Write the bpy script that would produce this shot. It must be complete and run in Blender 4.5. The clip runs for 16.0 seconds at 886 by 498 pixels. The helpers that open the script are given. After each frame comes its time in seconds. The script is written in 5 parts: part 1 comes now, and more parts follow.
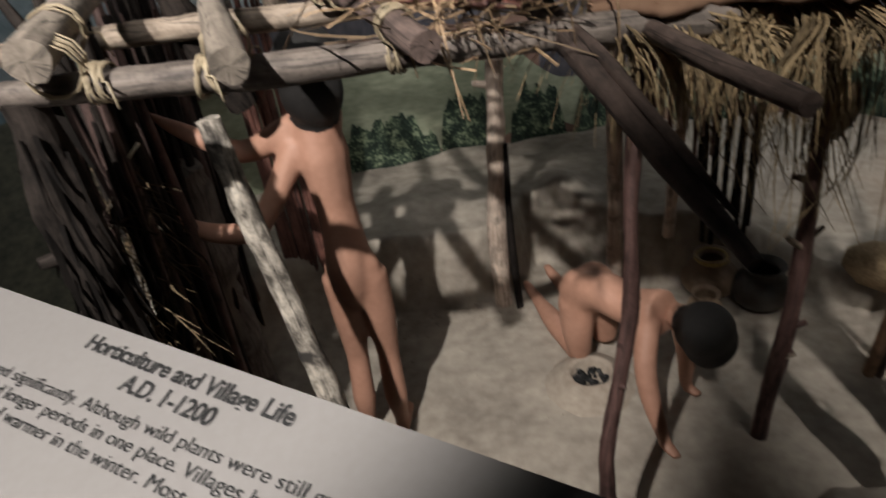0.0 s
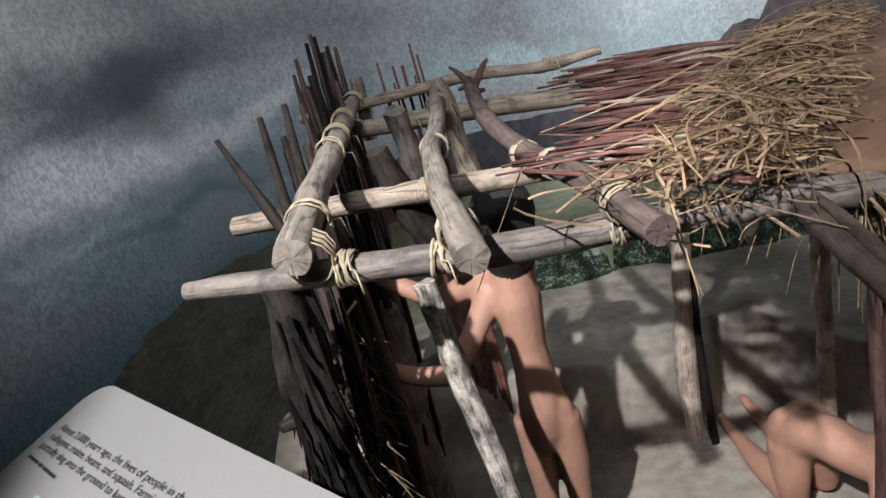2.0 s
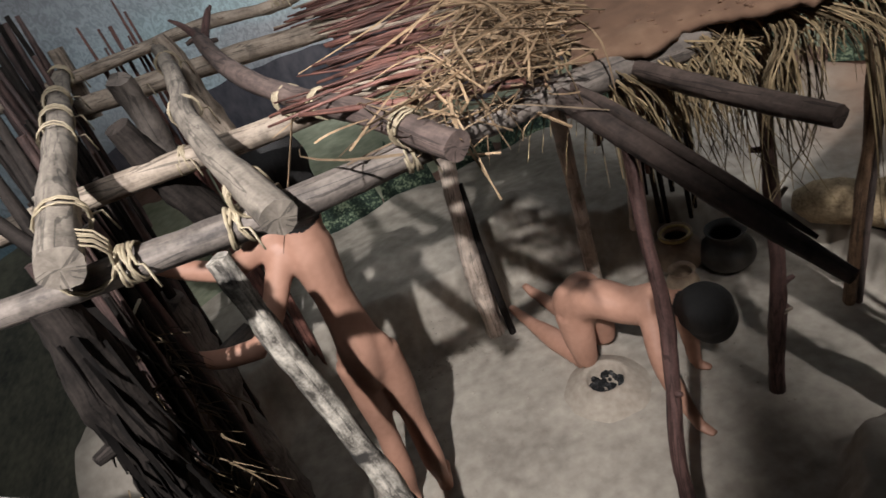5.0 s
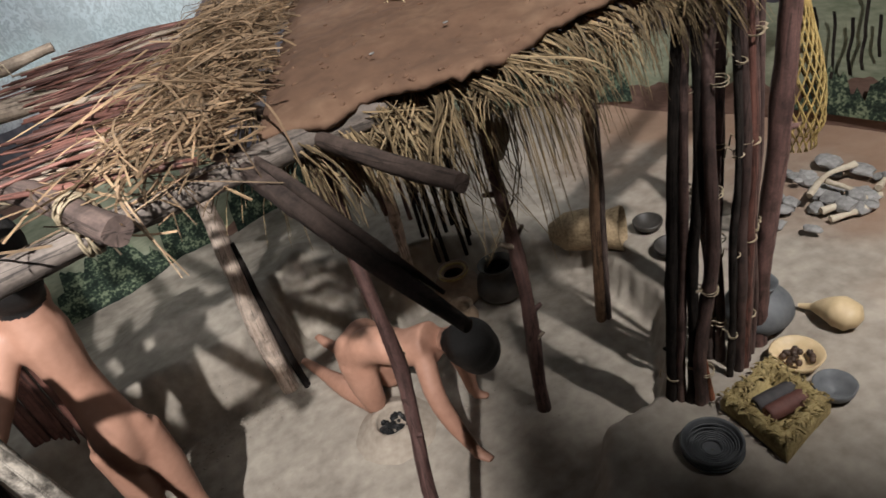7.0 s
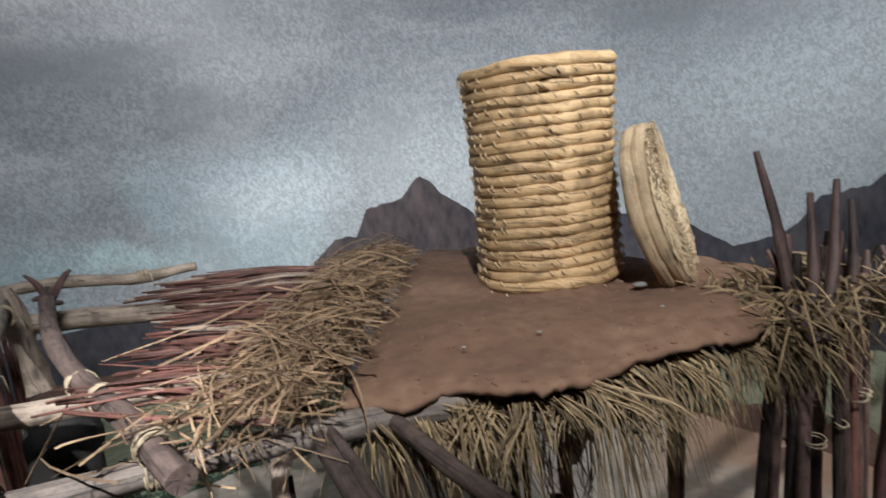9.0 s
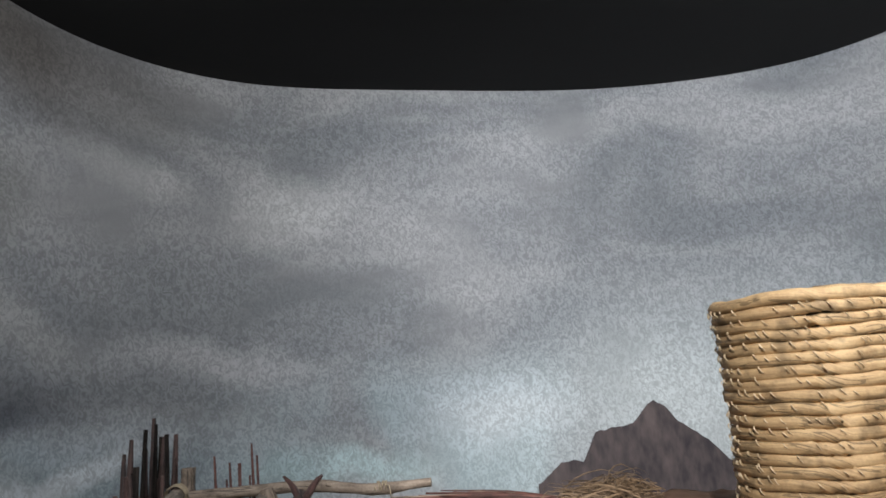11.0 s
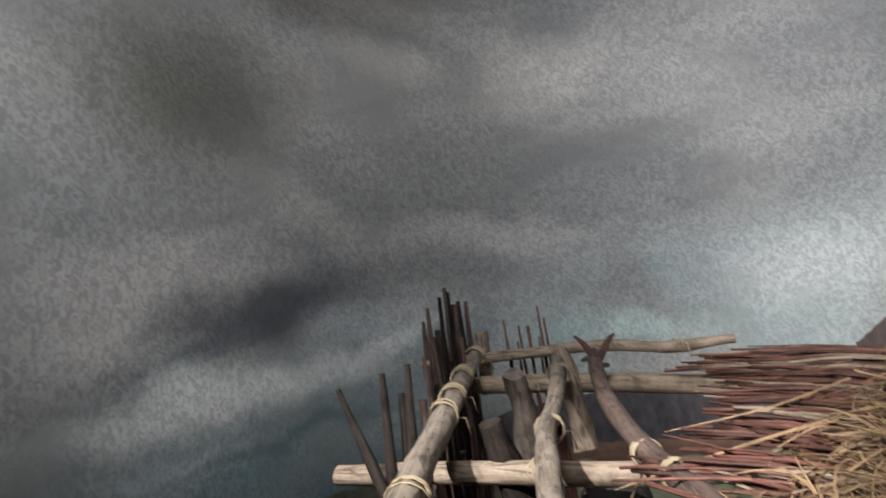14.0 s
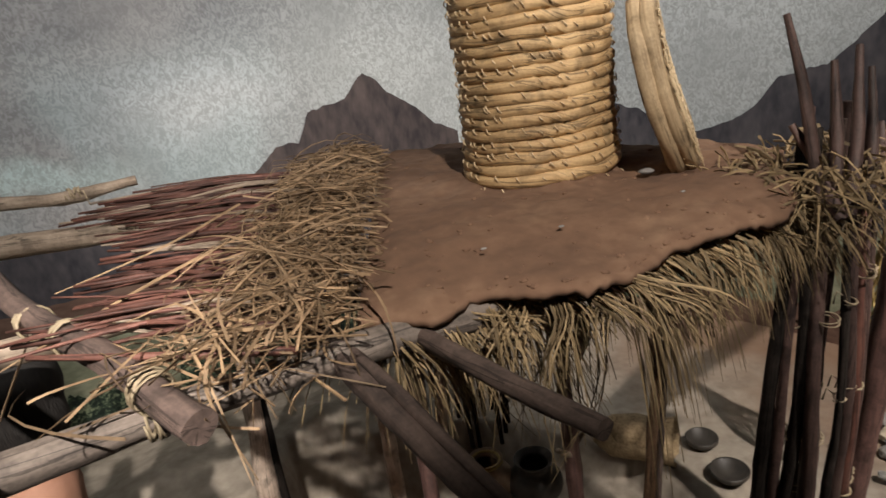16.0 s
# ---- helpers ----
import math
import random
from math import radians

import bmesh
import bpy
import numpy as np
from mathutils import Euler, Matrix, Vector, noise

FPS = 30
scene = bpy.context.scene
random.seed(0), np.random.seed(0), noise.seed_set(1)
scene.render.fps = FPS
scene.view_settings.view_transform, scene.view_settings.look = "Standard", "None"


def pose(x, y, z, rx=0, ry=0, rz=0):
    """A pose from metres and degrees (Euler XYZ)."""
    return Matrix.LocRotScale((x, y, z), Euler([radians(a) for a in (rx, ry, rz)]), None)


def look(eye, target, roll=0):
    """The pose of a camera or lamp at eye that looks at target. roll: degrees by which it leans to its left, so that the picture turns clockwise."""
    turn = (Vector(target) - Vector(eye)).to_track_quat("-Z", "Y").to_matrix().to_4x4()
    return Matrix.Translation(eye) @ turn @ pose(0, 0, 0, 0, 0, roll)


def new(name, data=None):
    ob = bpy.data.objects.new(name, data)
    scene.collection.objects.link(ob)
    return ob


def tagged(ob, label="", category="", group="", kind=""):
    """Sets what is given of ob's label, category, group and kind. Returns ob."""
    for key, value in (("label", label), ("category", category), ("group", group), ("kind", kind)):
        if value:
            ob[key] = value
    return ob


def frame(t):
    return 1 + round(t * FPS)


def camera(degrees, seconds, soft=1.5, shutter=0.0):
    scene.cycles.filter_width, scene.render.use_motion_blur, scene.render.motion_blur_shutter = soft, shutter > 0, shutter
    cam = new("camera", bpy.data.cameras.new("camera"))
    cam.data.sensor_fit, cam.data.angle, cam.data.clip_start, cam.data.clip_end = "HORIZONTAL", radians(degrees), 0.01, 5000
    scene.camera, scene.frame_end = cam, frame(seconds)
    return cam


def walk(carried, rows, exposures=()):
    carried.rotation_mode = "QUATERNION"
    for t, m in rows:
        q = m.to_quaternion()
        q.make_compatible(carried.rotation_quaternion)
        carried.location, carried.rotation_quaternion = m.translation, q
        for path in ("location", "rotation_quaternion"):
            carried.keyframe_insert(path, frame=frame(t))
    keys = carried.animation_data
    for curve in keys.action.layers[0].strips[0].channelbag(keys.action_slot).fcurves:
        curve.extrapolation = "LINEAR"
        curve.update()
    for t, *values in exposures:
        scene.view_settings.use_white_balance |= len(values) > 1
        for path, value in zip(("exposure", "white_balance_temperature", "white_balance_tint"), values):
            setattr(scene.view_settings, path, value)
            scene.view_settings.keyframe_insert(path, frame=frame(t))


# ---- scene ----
cam = camera(67.5, 16.0, 1.5, 0.25)
PATH = [
    (0.0, (0.0065, 0.0025, 0.5065), (-0.0263, 0.5178, 0.2008), -8.39),
    (0.5, (-0.0116, 0.0099, 0.5157), (-0.1379, 0.5558, 0.3012), -8.66),
    (1.0, (-0.0168, 0.0137, 0.5244), (-0.1884, 0.5658, 0.3640), -8.34),
    (1.5, (-0.0170, 0.0073, 0.5267), (-0.1898, 0.5527, 0.3459), -11.57),
    (2.0, (-0.0237, 0.0124, 0.5446), (-0.1753, 0.5572, 0.3438), -14.66),
    (2.5, (-0.0414, 0.0132, 0.5633), (-0.1547, 0.5627, 0.3506), -13.13),
    (3.0, (-0.0562, 0.0263, 0.5598), (-0.1330, 0.5789, 0.3390), -13.02),
    (5.5, (-0.0350, 0.0183, 0.5434), (0.0399, 0.5237, 0.2288), -21.07),
    (6.0, (-0.0224, 0.0128, 0.5423), (0.0986, 0.5090, 0.2274), -20.42),
    (6.5, (-0.0044, 0.0041, 0.5431), (0.1510, 0.4927, 0.2314), -19.45),
    (7.0, (0.0210, -0.0089, 0.5425), (0.2005, 0.4699, 0.2285), -17.59),
    (7.5, (0.0366, -0.0193, 0.5450), (0.2280, 0.4689, 0.2533), -14.06),
    (8.0, (0.0443, -0.0216, 0.5461), (0.2546, 0.4934, 0.3214), -10.30),
    (8.5, (0.0450, -0.0202, 0.5645), (0.2615, 0.5137, 0.3970), -7.76),
    (9.0, (0.0314, -0.0115, 0.5721), (0.2068, 0.5533, 0.4710), -6.17),
    (9.2, (0.0296, -0.0100, 0.5698), (0.1730, 0.5675, 0.4928), -6.41),
    (11.5, (0.0022, -0.0171, 0.5890), (-0.0385, 0.5680, 0.7153), -3.63),
    (12.0, (-0.0061, -0.0218, 0.5883), (-0.1232, 0.5501, 0.7271), -3.68),
    (12.5, (-0.0097, -0.0182, 0.5838), (-0.2225, 0.5247, 0.7251), -2.50),
    (13.0, (-0.0111, -0.0124, 0.5776), (-0.2813, 0.5081, 0.7042), -5.93),
    (13.5, (-0.0156, -0.0010, 0.5749), (-0.2864, 0.5281, 0.6566), -6.88),
    (14.0, (-0.0188, 0.0205, 0.5726), (-0.2416, 0.5774, 0.5888), -8.04),
    (14.5, (-0.0217, 0.0356, 0.5704), (-0.1154, 0.6249, 0.5075), -11.07),
    (15.0, (-0.0165, 0.0412, 0.5671), (0.0349, 0.6246, 0.4364), -11.73),
    (15.5, (-0.0103, 0.0449, 0.5626), (0.1570, 0.5971, 0.3981), -10.20),
    (16.0, (-0.0000, 0.0505, 0.5611), (0.2219, 0.5746, 0.3712), -8.13),
]
walk(cam, [(t, look(e, g, r)) for t, e, g, r in PATH], [(0.0, -0.5, 6500, 10), (0.5, -0.15, 6200, 10), (1.0, -0.05, 5900, 9), (3.0, -0.08, 5950, 9), (5.5, -0.25, 6150, 10), (7.0, 0.0, 6250, 10), (9.0, -0.14, 5950, 9), (11.5, -0.12, 6150, 10), (12.5, -0.15, 6150, 10), (13.5, -0.08, 6400, 10), (14.5, -0.36, 6600, 12), (15.5, -0.38, 6900, 13), (16.0, -0.3, 7000, 13)])

# ---- light ----
world = bpy.data.worlds.new("world")
world.use_nodes = True
world.node_tree.nodes["Background"].inputs[0].default_value = (0.55, 0.62, 0.75, 1)
world.node_tree.nodes["Background"].inputs[1].default_value = 0.035
scene.world = world


def spot(name, eye, target, watts, colour, size=70, radius=0.03, blend=0.6):
    lamp = bpy.data.lights.new(name, "SPOT")
    lamp.energy, lamp.color, lamp.spot_size = watts, colour, radians(size)
    lamp.spot_blend, lamp.shadow_soft_size = blend, radius
    ob = new(name, lamp)
    ob.matrix_world = look(eye, target)
    return ob


spot("key_spotlight", (-0.24, -0.26, 1.03), (-0.135, 0.56, 0.06), 80, (1.0, 0.955, 0.91), 34, 0.009, 0.55)
# unseen extra spot, added to brighten roof and basket beyond the narrow key
spot("roof_fill_spot", (0.03, -0.27, 1.03), (0.22, 0.54, 0.48), 38, (1.0, 0.955, 0.90), 39, 0.010, 0.6)
spot("side_spotlight", (0.52, -0.17, 1.03), (0.66, 0.42, 0.06), 52, (1.0, 0.95, 0.90), 44, 0.010, 0.8)
spot("sky_wash_left", (-0.10, 0.05, 1.01), (-0.45, 0.95, 0.72), 20, (1.0, 0.985, 0.965), 104, 0.10, 0.8)
spot("sky_wash_right", (0.45, 0.10, 1.01), (0.55, 1.05, 0.74), 42, (0.98, 0.985, 0.99), 100, 0.10, 0.8)


# ---- materials ----
def material(name, dark, light, scale=60.0, rough=0.8, bump=0.3, fine=6.0, stretch=(1, 1, 1), vary=0.0, metal=0.0, spread=(0.3, 0.7), mid=None):
    """Two scales of noise between colours, with relief; vary: how far single objects differ in brightness."""
    m = bpy.data.materials.new(name)
    m.use_nodes = True
    n, l = m.node_tree.nodes, m.node_tree.links
    b = n["Principled BSDF"]
    b.inputs["Roughness"].default_value, b.inputs["Metallic"].default_value = rough, metal
    co = n.new("ShaderNodeTexCoord")
    mp = n.new("ShaderNodeMapping")
    mp.inputs["Scale"].default_value = stretch
    l.new(co.outputs["Object"], mp.inputs[0])
    big, small = n.new("ShaderNodeTexNoise"), n.new("ShaderNodeTexNoise")
    big.inputs["Scale"].default_value, small.inputs["Scale"].default_value = scale, scale * fine
    big.inputs["Detail"].default_value, small.inputs["Detail"].default_value = 5, 4
    l.new(mp.outputs[0], big.inputs[0]), l.new(mp.outputs[0], small.inputs[0])
    mix = n.new("ShaderNodeMath")
    mix.operation = "MULTIPLY_ADD"
    mix.inputs[1].default_value = 0.45
    l.new(small.outputs[0], mix.inputs[0])
    half = n.new("ShaderNodeMath")
    half.operation = "MULTIPLY"
    half.inputs[1].default_value = 0.55
    l.new(big.outputs[0], half.inputs[0]), l.new(half.outputs[0], mix.inputs[2])
    ramp = n.new("ShaderNodeValToRGB")
    e = ramp.color_ramp.elements
    e[0].position, e[0].color = spread[0], (*dark, 1)
    e[1].position, e[1].color = spread[1], (*light, 1)
    if mid:
        x = e.new(sum(spread) / 2)
        x.color = (*mid, 1)
    l.new(mix.outputs[0], ramp.inputs[0])
    colour = ramp.outputs[0]
    if vary:
        info, hsv = n.new("ShaderNodeObjectInfo"), n.new("ShaderNodeHueSaturation")
        span = n.new("ShaderNodeMapRange")
        span.inputs[3].default_value, span.inputs[4].default_value = 1 - vary, 1 + vary
        l.new(info.outputs["Random"], span.inputs[0]), l.new(span.outputs[0], hsv.inputs["Value"])
        l.new(colour, hsv.inputs["Color"])
        colour = hsv.outputs[0]
    l.new(colour, b.inputs["Base Color"])
    if bump:
        bp = n.new("ShaderNodeBump")
        bp.inputs["Strength"].default_value, bp.inputs["Distance"].default_value = bump, 0.0015
        l.new(mix.outputs[0], bp.inputs["Height"]), l.new(bp.outputs[0], b.inputs["Normal"])
    return m


def island_vary(m, amount, hue=0.0):
    """Lets each strand of a joined heap differ in brightness and hue."""
    n, l = m.node_tree.nodes, m.node_tree.links
    b = n["Principled BSDF"]
    source = b.inputs["Base Color"].links[0].from_socket
    geo, hsv, span = n.new("ShaderNodeNewGeometry"), n.new("ShaderNodeHueSaturation"), n.new("ShaderNodeMapRange")
    span.inputs[3].default_value, span.inputs[4].default_value = 1 - amount, 1 + amount
    l.new(geo.outputs["Random Per Island"], span.inputs[0]), l.new(span.outputs[0], hsv.inputs["Value"])
    l.new(source, hsv.inputs["Color"]), l.new(hsv.outputs[0], b.inputs["Base Color"])
    return m


M = {}


def bark(name, dark, light, rough=0.75, bump=0.6, vary=0.15, along=40.0, around=260.0, spread=(0.34, 0.66), patch=None):
    """Bark or stripped wood: streaks along the stick, blotches and fine grain."""
    m = bpy.data.materials.new(name)
    m.use_nodes = True
    n, l = m.node_tree.nodes, m.node_tree.links
    b = n["Principled BSDF"]
    b.inputs["Roughness"].default_value = rough
    uv, co = n.new("ShaderNodeUVMap"), n.new("ShaderNodeTexCoord")
    mp = n.new("ShaderNodeMapping")
    mp.inputs["Scale"].default_value = (around, along, 1)
    l.new(uv.outputs[0], mp.inputs[0])
    streak, blotch, grit = (n.new("ShaderNodeTexNoise") for _ in range(3))
    streak.inputs["Scale"].default_value, streak.inputs["Detail"].default_value, streak.inputs["Distortion"].default_value = 1.0, 6, 0.5
    blotch.inputs["Scale"].default_value, blotch.inputs["Detail"].default_value = 42, 5
    grit.inputs["Scale"].default_value, grit.inputs["Detail"].default_value = 520, 3
    l.new(mp.outputs[0], streak.inputs[0]), l.new(co.outputs["Object"], blotch.inputs[0]), l.new(co.outputs["Object"], grit.inputs[0])

    def weigh(a, k, c=None):
        x = n.new("ShaderNodeMath")
        x.operation = "MULTIPLY_ADD"
        l.new(a, x.inputs[0])
        x.inputs[1].default_value, x.inputs[2].default_value = k, 0.0
        if c:
            l.new(c, x.inputs[2])
        return x.outputs[0]

    value = weigh(streak.outputs[0], 0.45, weigh(blotch.outputs[0], 0.35, weigh(grit.outputs[0], 0.20)))
    ramp = n.new("ShaderNodeValToRGB")
    e = ramp.color_ramp.elements
    e[0].position, e[0].color, e[1].position, e[1].color = spread[0], (*dark, 1), spread[1], (*light, 1)
    l.new(value, ramp.inputs[0])
    colour = ramp.outputs[0]
    if patch:
        mask, mix = n.new("ShaderNodeMapRange"), n.new("ShaderNodeMix")
        mask.inputs[1].default_value, mask.inputs[2].default_value = 0.52, 0.60
        big = n.new("ShaderNodeTexNoise")
        big.inputs["Scale"].default_value, big.inputs["Detail"].default_value = 26, 6
        l.new(co.outputs["Object"], big.inputs[0]), l.new(big.outputs[0], mask.inputs[0])
        mix.data_type = "RGBA"
        mix.inputs[7].default_value = (*patch, 1)
        l.new(mask.outputs[0], mix.inputs[0]), l.new(colour, mix.inputs[6])
        colour = mix.outputs[2]
    # long drying cracks and knots of darker bark
    cm, crack, dist, line = n.new("ShaderNodeMapping"), n.new("ShaderNodeTexNoise"), n.new("ShaderNodeMath"), n.new("ShaderNodeMapRange")
    cm.inputs["Scale"].default_value = (95, 7, 1)
    crack.inputs["Scale"].default_value, crack.inputs["Detail"].default_value, crack.inputs["Distortion"].default_value = 1.0, 3, 0.8
    l.new(uv.outputs[0], cm.inputs[0]), l.new(cm.outputs[0], crack.inputs[0])
    dist.operation = "COMPARE"
    dist.inputs[1].default_value, dist.inputs[2].default_value = 0.44, 0.014
    l.new(crack.outputs[0], dist.inputs[0])
    worn, scar = n.new("ShaderNodeTexNoise"), n.new("ShaderNodeMapRange")
    worn.inputs["Scale"].default_value, worn.inputs["Detail"].default_value = 60, 4
    l.new(co.outputs["Object"], worn.inputs[0]), l.new(worn.outputs[0], scar.inputs[0])
    scar.inputs[1].default_value, scar.inputs[2].default_value, scar.inputs[3].default_value, scar.inputs[4].default_value = 0.34, 0.48, 0.55, 1.0
    line.inputs[3].default_value, line.inputs[4].default_value = 1.0, 0.5
    l.new(dist.outputs[0], line.inputs[0])
    shade = n.new("ShaderNodeMath")
    shade.operation = "MULTIPLY"
    l.new(line.outputs[0], shade.inputs[0]), l.new(scar.outputs[0], shade.inputs[1])
    info, hsv, span, both = n.new("ShaderNodeObjectInfo"), n.new("ShaderNodeHueSaturation"), n.new("ShaderNodeMapRange"), n.new("ShaderNodeMath")
    span.inputs[3].default_value, span.inputs[4].default_value = 1 - vary, 1 + vary
    both.operation = "MULTIPLY"
    l.new(info.outputs["Random"], span.inputs[0]), l.new(span.outputs[0], both.inputs[0]), l.new(shade.outputs[0], both.inputs[1])
    l.new(both.outputs[0], hsv.inputs["Value"]), l.new(colour, hsv.inputs["Color"])
    l.new(hsv.outputs[0], b.inputs["Base Color"])
    value = weigh(dist.outputs[0], -0.25, value)
    bp = n.new("ShaderNodeBump")
    bp.inputs["Strength"].default_value, bp.inputs["Distance"].default_value = bump, 0.0014
    l.new(value, bp.inputs["Height"]), l.new(bp.outputs[0], b.inputs["Normal"])
    return m


M["grey_bark"] = bark("grey_bark", (0.065, 0.052, 0.045), (0.27, 0.222, 0.187), 0.75, 0.55, 0.10)
M["weathered"] = bark("weathered", (0.095, 0.077, 0.062), (0.37, 0.31, 0.25), 0.75, 0.5, 0.08)
M["dark_log"] = bark("dark_log", (0.036, 0.026, 0.022), (0.15, 0.104, 0.085), 0.8, 0.8, 0.1)
M["brown_bark"] = bark("brown_bark", (0.045, 0.032, 0.028), (0.18, 0.125, 0.105), 0.75, 0.7, 0.15)
M["red_bark"] = bark("red_bark", (0.046, 0.024, 0.021), (0.20, 0.108, 0.092), 0.6, 0.5, 0.15)
M["pale_wood"] = bark("pale_wood", (0.15, 0.11, 0.08), (0.52, 0.415, 0.32), 0.75, 0.6, 0.1)
M["peeled"] = bark("peeled", (0.30, 0.215, 0.165), (0.68, 0.55, 0.45), 0.75, 0.5, 0.08, spread=(0.30, 0.60))
M["white_bark"] = bark("white_bark", (0.10, 0.085, 0.07), (0.70, 0.62, 0.52), 0.85, 1.0, 0.0, 60, 160, (0.40, 0.60), (0.055, 0.048, 0.042))
M["black_bark"] = bark("black_bark", (0.006, 0.005, 0.0045), (0.042, 0.033, 0.028), 0.85, 0.9, 0.3)
M["black_bark"].node_tree.nodes["Principled BSDF"].inputs["Specular IOR Level"].default_value = 0.15
M["tan_bark"] = bark("tan_bark", (0.07, 0.038, 0.022), (0.36, 0.21, 0.12), 0.75, 0.6, 0.1)
M["orange_split"] = bark("orange_split", (0.16, 0.05, 0.025), (0.42, 0.16, 0.08), 0.6, 0.4, 0.1)
M["dark_stick"] = bark("dark_stick", (0.034, 0.021, 0.019), (0.16, 0.095, 0.08), 0.65, 0.6, 0.4)
M["red_twig"] = bark("red_twig", (0.055, 0.022, 0.018), (0.21, 0.092, 0.068), 0.6, 0.4, 0.4)
M["straw"] = island_vary(material("straw", (0.125, 0.081, 0.046), (0.41, 0.277, 0.163), 30, 0.7, 0.2, 6), 0.5)
M["thatch"] = island_vary(material("thatch", (0.11, 0.077, 0.039), (0.40, 0.288, 0.158), 30, 0.75, 0.2, 6), 0.55)
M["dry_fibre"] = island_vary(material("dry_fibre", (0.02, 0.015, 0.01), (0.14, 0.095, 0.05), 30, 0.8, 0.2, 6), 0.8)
M["raffia"] = material("raffia", (0.22, 0.17, 0.105), (0.50, 0.41, 0.28), 60, 0.6, 0.3, 5, vary=0.15)
M["mud"] = material("mud", (0.125, 0.072, 0.047), (0.27, 0.168, 0.108), 11, 0.95, 0.7, 9, spread=(0.3, 0.7), mid=(0.19, 0.108, 0.068))
M["earth"] = material("earth", (0.20, 0.168, 0.138), (0.46, 0.405, 0.335), 11, 0.95, 0.6, 6, spread=(0.28, 0.66))
M["adobe"] = material("adobe", (0.26, 0.21, 0.165), (0.50, 0.43, 0.35), 12, 0.95, 0.8, 10)
M["rope"] = material("rope", (0.24, 0.145, 0.068), (0.50, 0.34, 0.18), 60, 0.7, 0.5, 5)
M["rope_stitch"] = material("rope_stitch", (0.48, 0.35, 0.20), (0.74, 0.59, 0.39), 60, 0.6, 0.3, 5)
M["coil_fibre"] = bark("coil_fibre", (0.27, 0.158, 0.068), (0.60, 0.415, 0.215), 0.7, 0.7, 0.1, 30, 420, (0.30, 0.62))
M["lid_rim"] = bark("lid_rim", (0.20, 0.135, 0.07), (0.52, 0.39, 0.24), 0.75, 0.7, 0.1, 30, 420, (0.30, 0.62))
M["lid_coil"] = material("lid_coil", (0.17, 0.115, 0.06), (0.50, 0.37, 0.22), 70, 0.8, 0.8, 4)
M["skin"] = material("figure_paint", (0.40, 0.205, 0.138), (0.51, 0.28, 0.197), 18, 0.55, 0.1, 8)
M["hair"] = material("figure_hair", (0.004, 0.0035, 0.0035), (0.022, 0.019, 0.017), 90, 0.65, 1.0, 4, (5, 5, 0.6))
M["clay_grey"] = material("clay_grey", (0.07, 0.075, 0.08), (0.17, 0.175, 0.18), 22, 0.6, 0.3, 6)
M["clay_dark"] = material("clay_dark", (0.02, 0.018, 0.016), (0.07, 0.06, 0.05), 22, 0.5, 0.3, 6)
M["clay_tan"] = material("clay_tan", (0.17, 0.11, 0.07), (0.36, 0.26, 0.18), 22, 0.7, 0.3, 6)
M["gourd"] = material("gourd", (0.50, 0.36, 0.19), (0.72, 0.56, 0.34), 22, 0.5, 0.15, 6)
M["yellow"] = material("yellow_fibre", (0.30, 0.20, 0.06), (0.58, 0.43, 0.17), 60, 0.6, 0.3, 4)
M["tray"] = material("tray_fibre", (0.16, 0.11, 0.04), (0.46, 0.36, 0.16), 70, 0.8, 0.9, 4)
M["stone_red"] = material("stone_red", (0.08, 0.03, 0.022), (0.18, 0.075, 0.06), 40, 0.7, 0.3, 5)
M["stone_dark"] = material("stone_dark", (0.03, 0.028, 0.028), (0.08, 0.07, 0.07), 40, 0.7, 0.3, 5)
M["nuts"] = material("nuts", (0.025, 0.013, 0.008), (0.09, 0.05, 0.03), 80, 0.5, 0.2, 4, vary=0.3)
M["stone"] = material("stone", (0.16, 0.155, 0.15), (0.40, 0.385, 0.37), 40, 0.85, 0.5, 5, vary=0.25)
M["bone"] = material("bone", (0.40, 0.33, 0.24), (0.65, 0.58, 0.46), 40, 0.7, 0.3, 5, vary=0.1)
M["ash"] = material("ash", (0.005, 0.005, 0.005), (0.13, 0.127, 0.125), 90, 0.95, 0.8, 3, spread=(0.52, 0.78))
M["board"] = material("label_board", (0.225, 0.21, 0.20), (0.255, 0.24, 0.23), 9, 0.45, 0.03, 30)
M["ink"] = material("ink", (0.02, 0.02, 0.02), (0.03, 0.03, 0.03), 20, 0.5, 0)
M["photo_dark"] = material("photo_dark", (0.03, 0.05, 0.04), (0.10, 0.13, 0.11), 30, 0.5, 0)
M["photo_pale"] = material("photo_pale", (0.30, 0.42, 0.40), (0.42, 0.52, 0.50), 30, 0.5, 0)
M["black"] = material("black_paint", (0.003, 0.003, 0.003), (0.005, 0.005, 0.005), 6, 0.95, 0.1, 20)
M["jamb"] = material("jamb_metal", (0.006, 0.007, 0.007), (0.010, 0.011, 0.012), 6, 0.6, 0.02, 20)
M["husk"] = material("corn_husk", (0.55, 0.48, 0.33), (0.85, 0.80, 0.66), 60, 0.7, 0.5, 5, (1, 1, 0.2))
M["gallery"] = material("gallery_wall", (0.40, 0.44, 0.46), (0.50, 0.54, 0.56), 2, 0.6, 0.02, 20)


# ---- builders ----
def part(name, bm, mat, parent=None, label="", smooth=True):
    me = bpy.data.meshes.new(name)
    if smooth:
        for f in bm.faces:
            f.smooth = True
    bm.to_mesh(me)
    bm.free()
    for one in mat if isinstance(mat, (list, tuple)) else [mat]:
        me.materials.append(one)
    ob = new(name, me)
    ob.parent = parent
    if label:
        tagged(ob, label)
    return ob


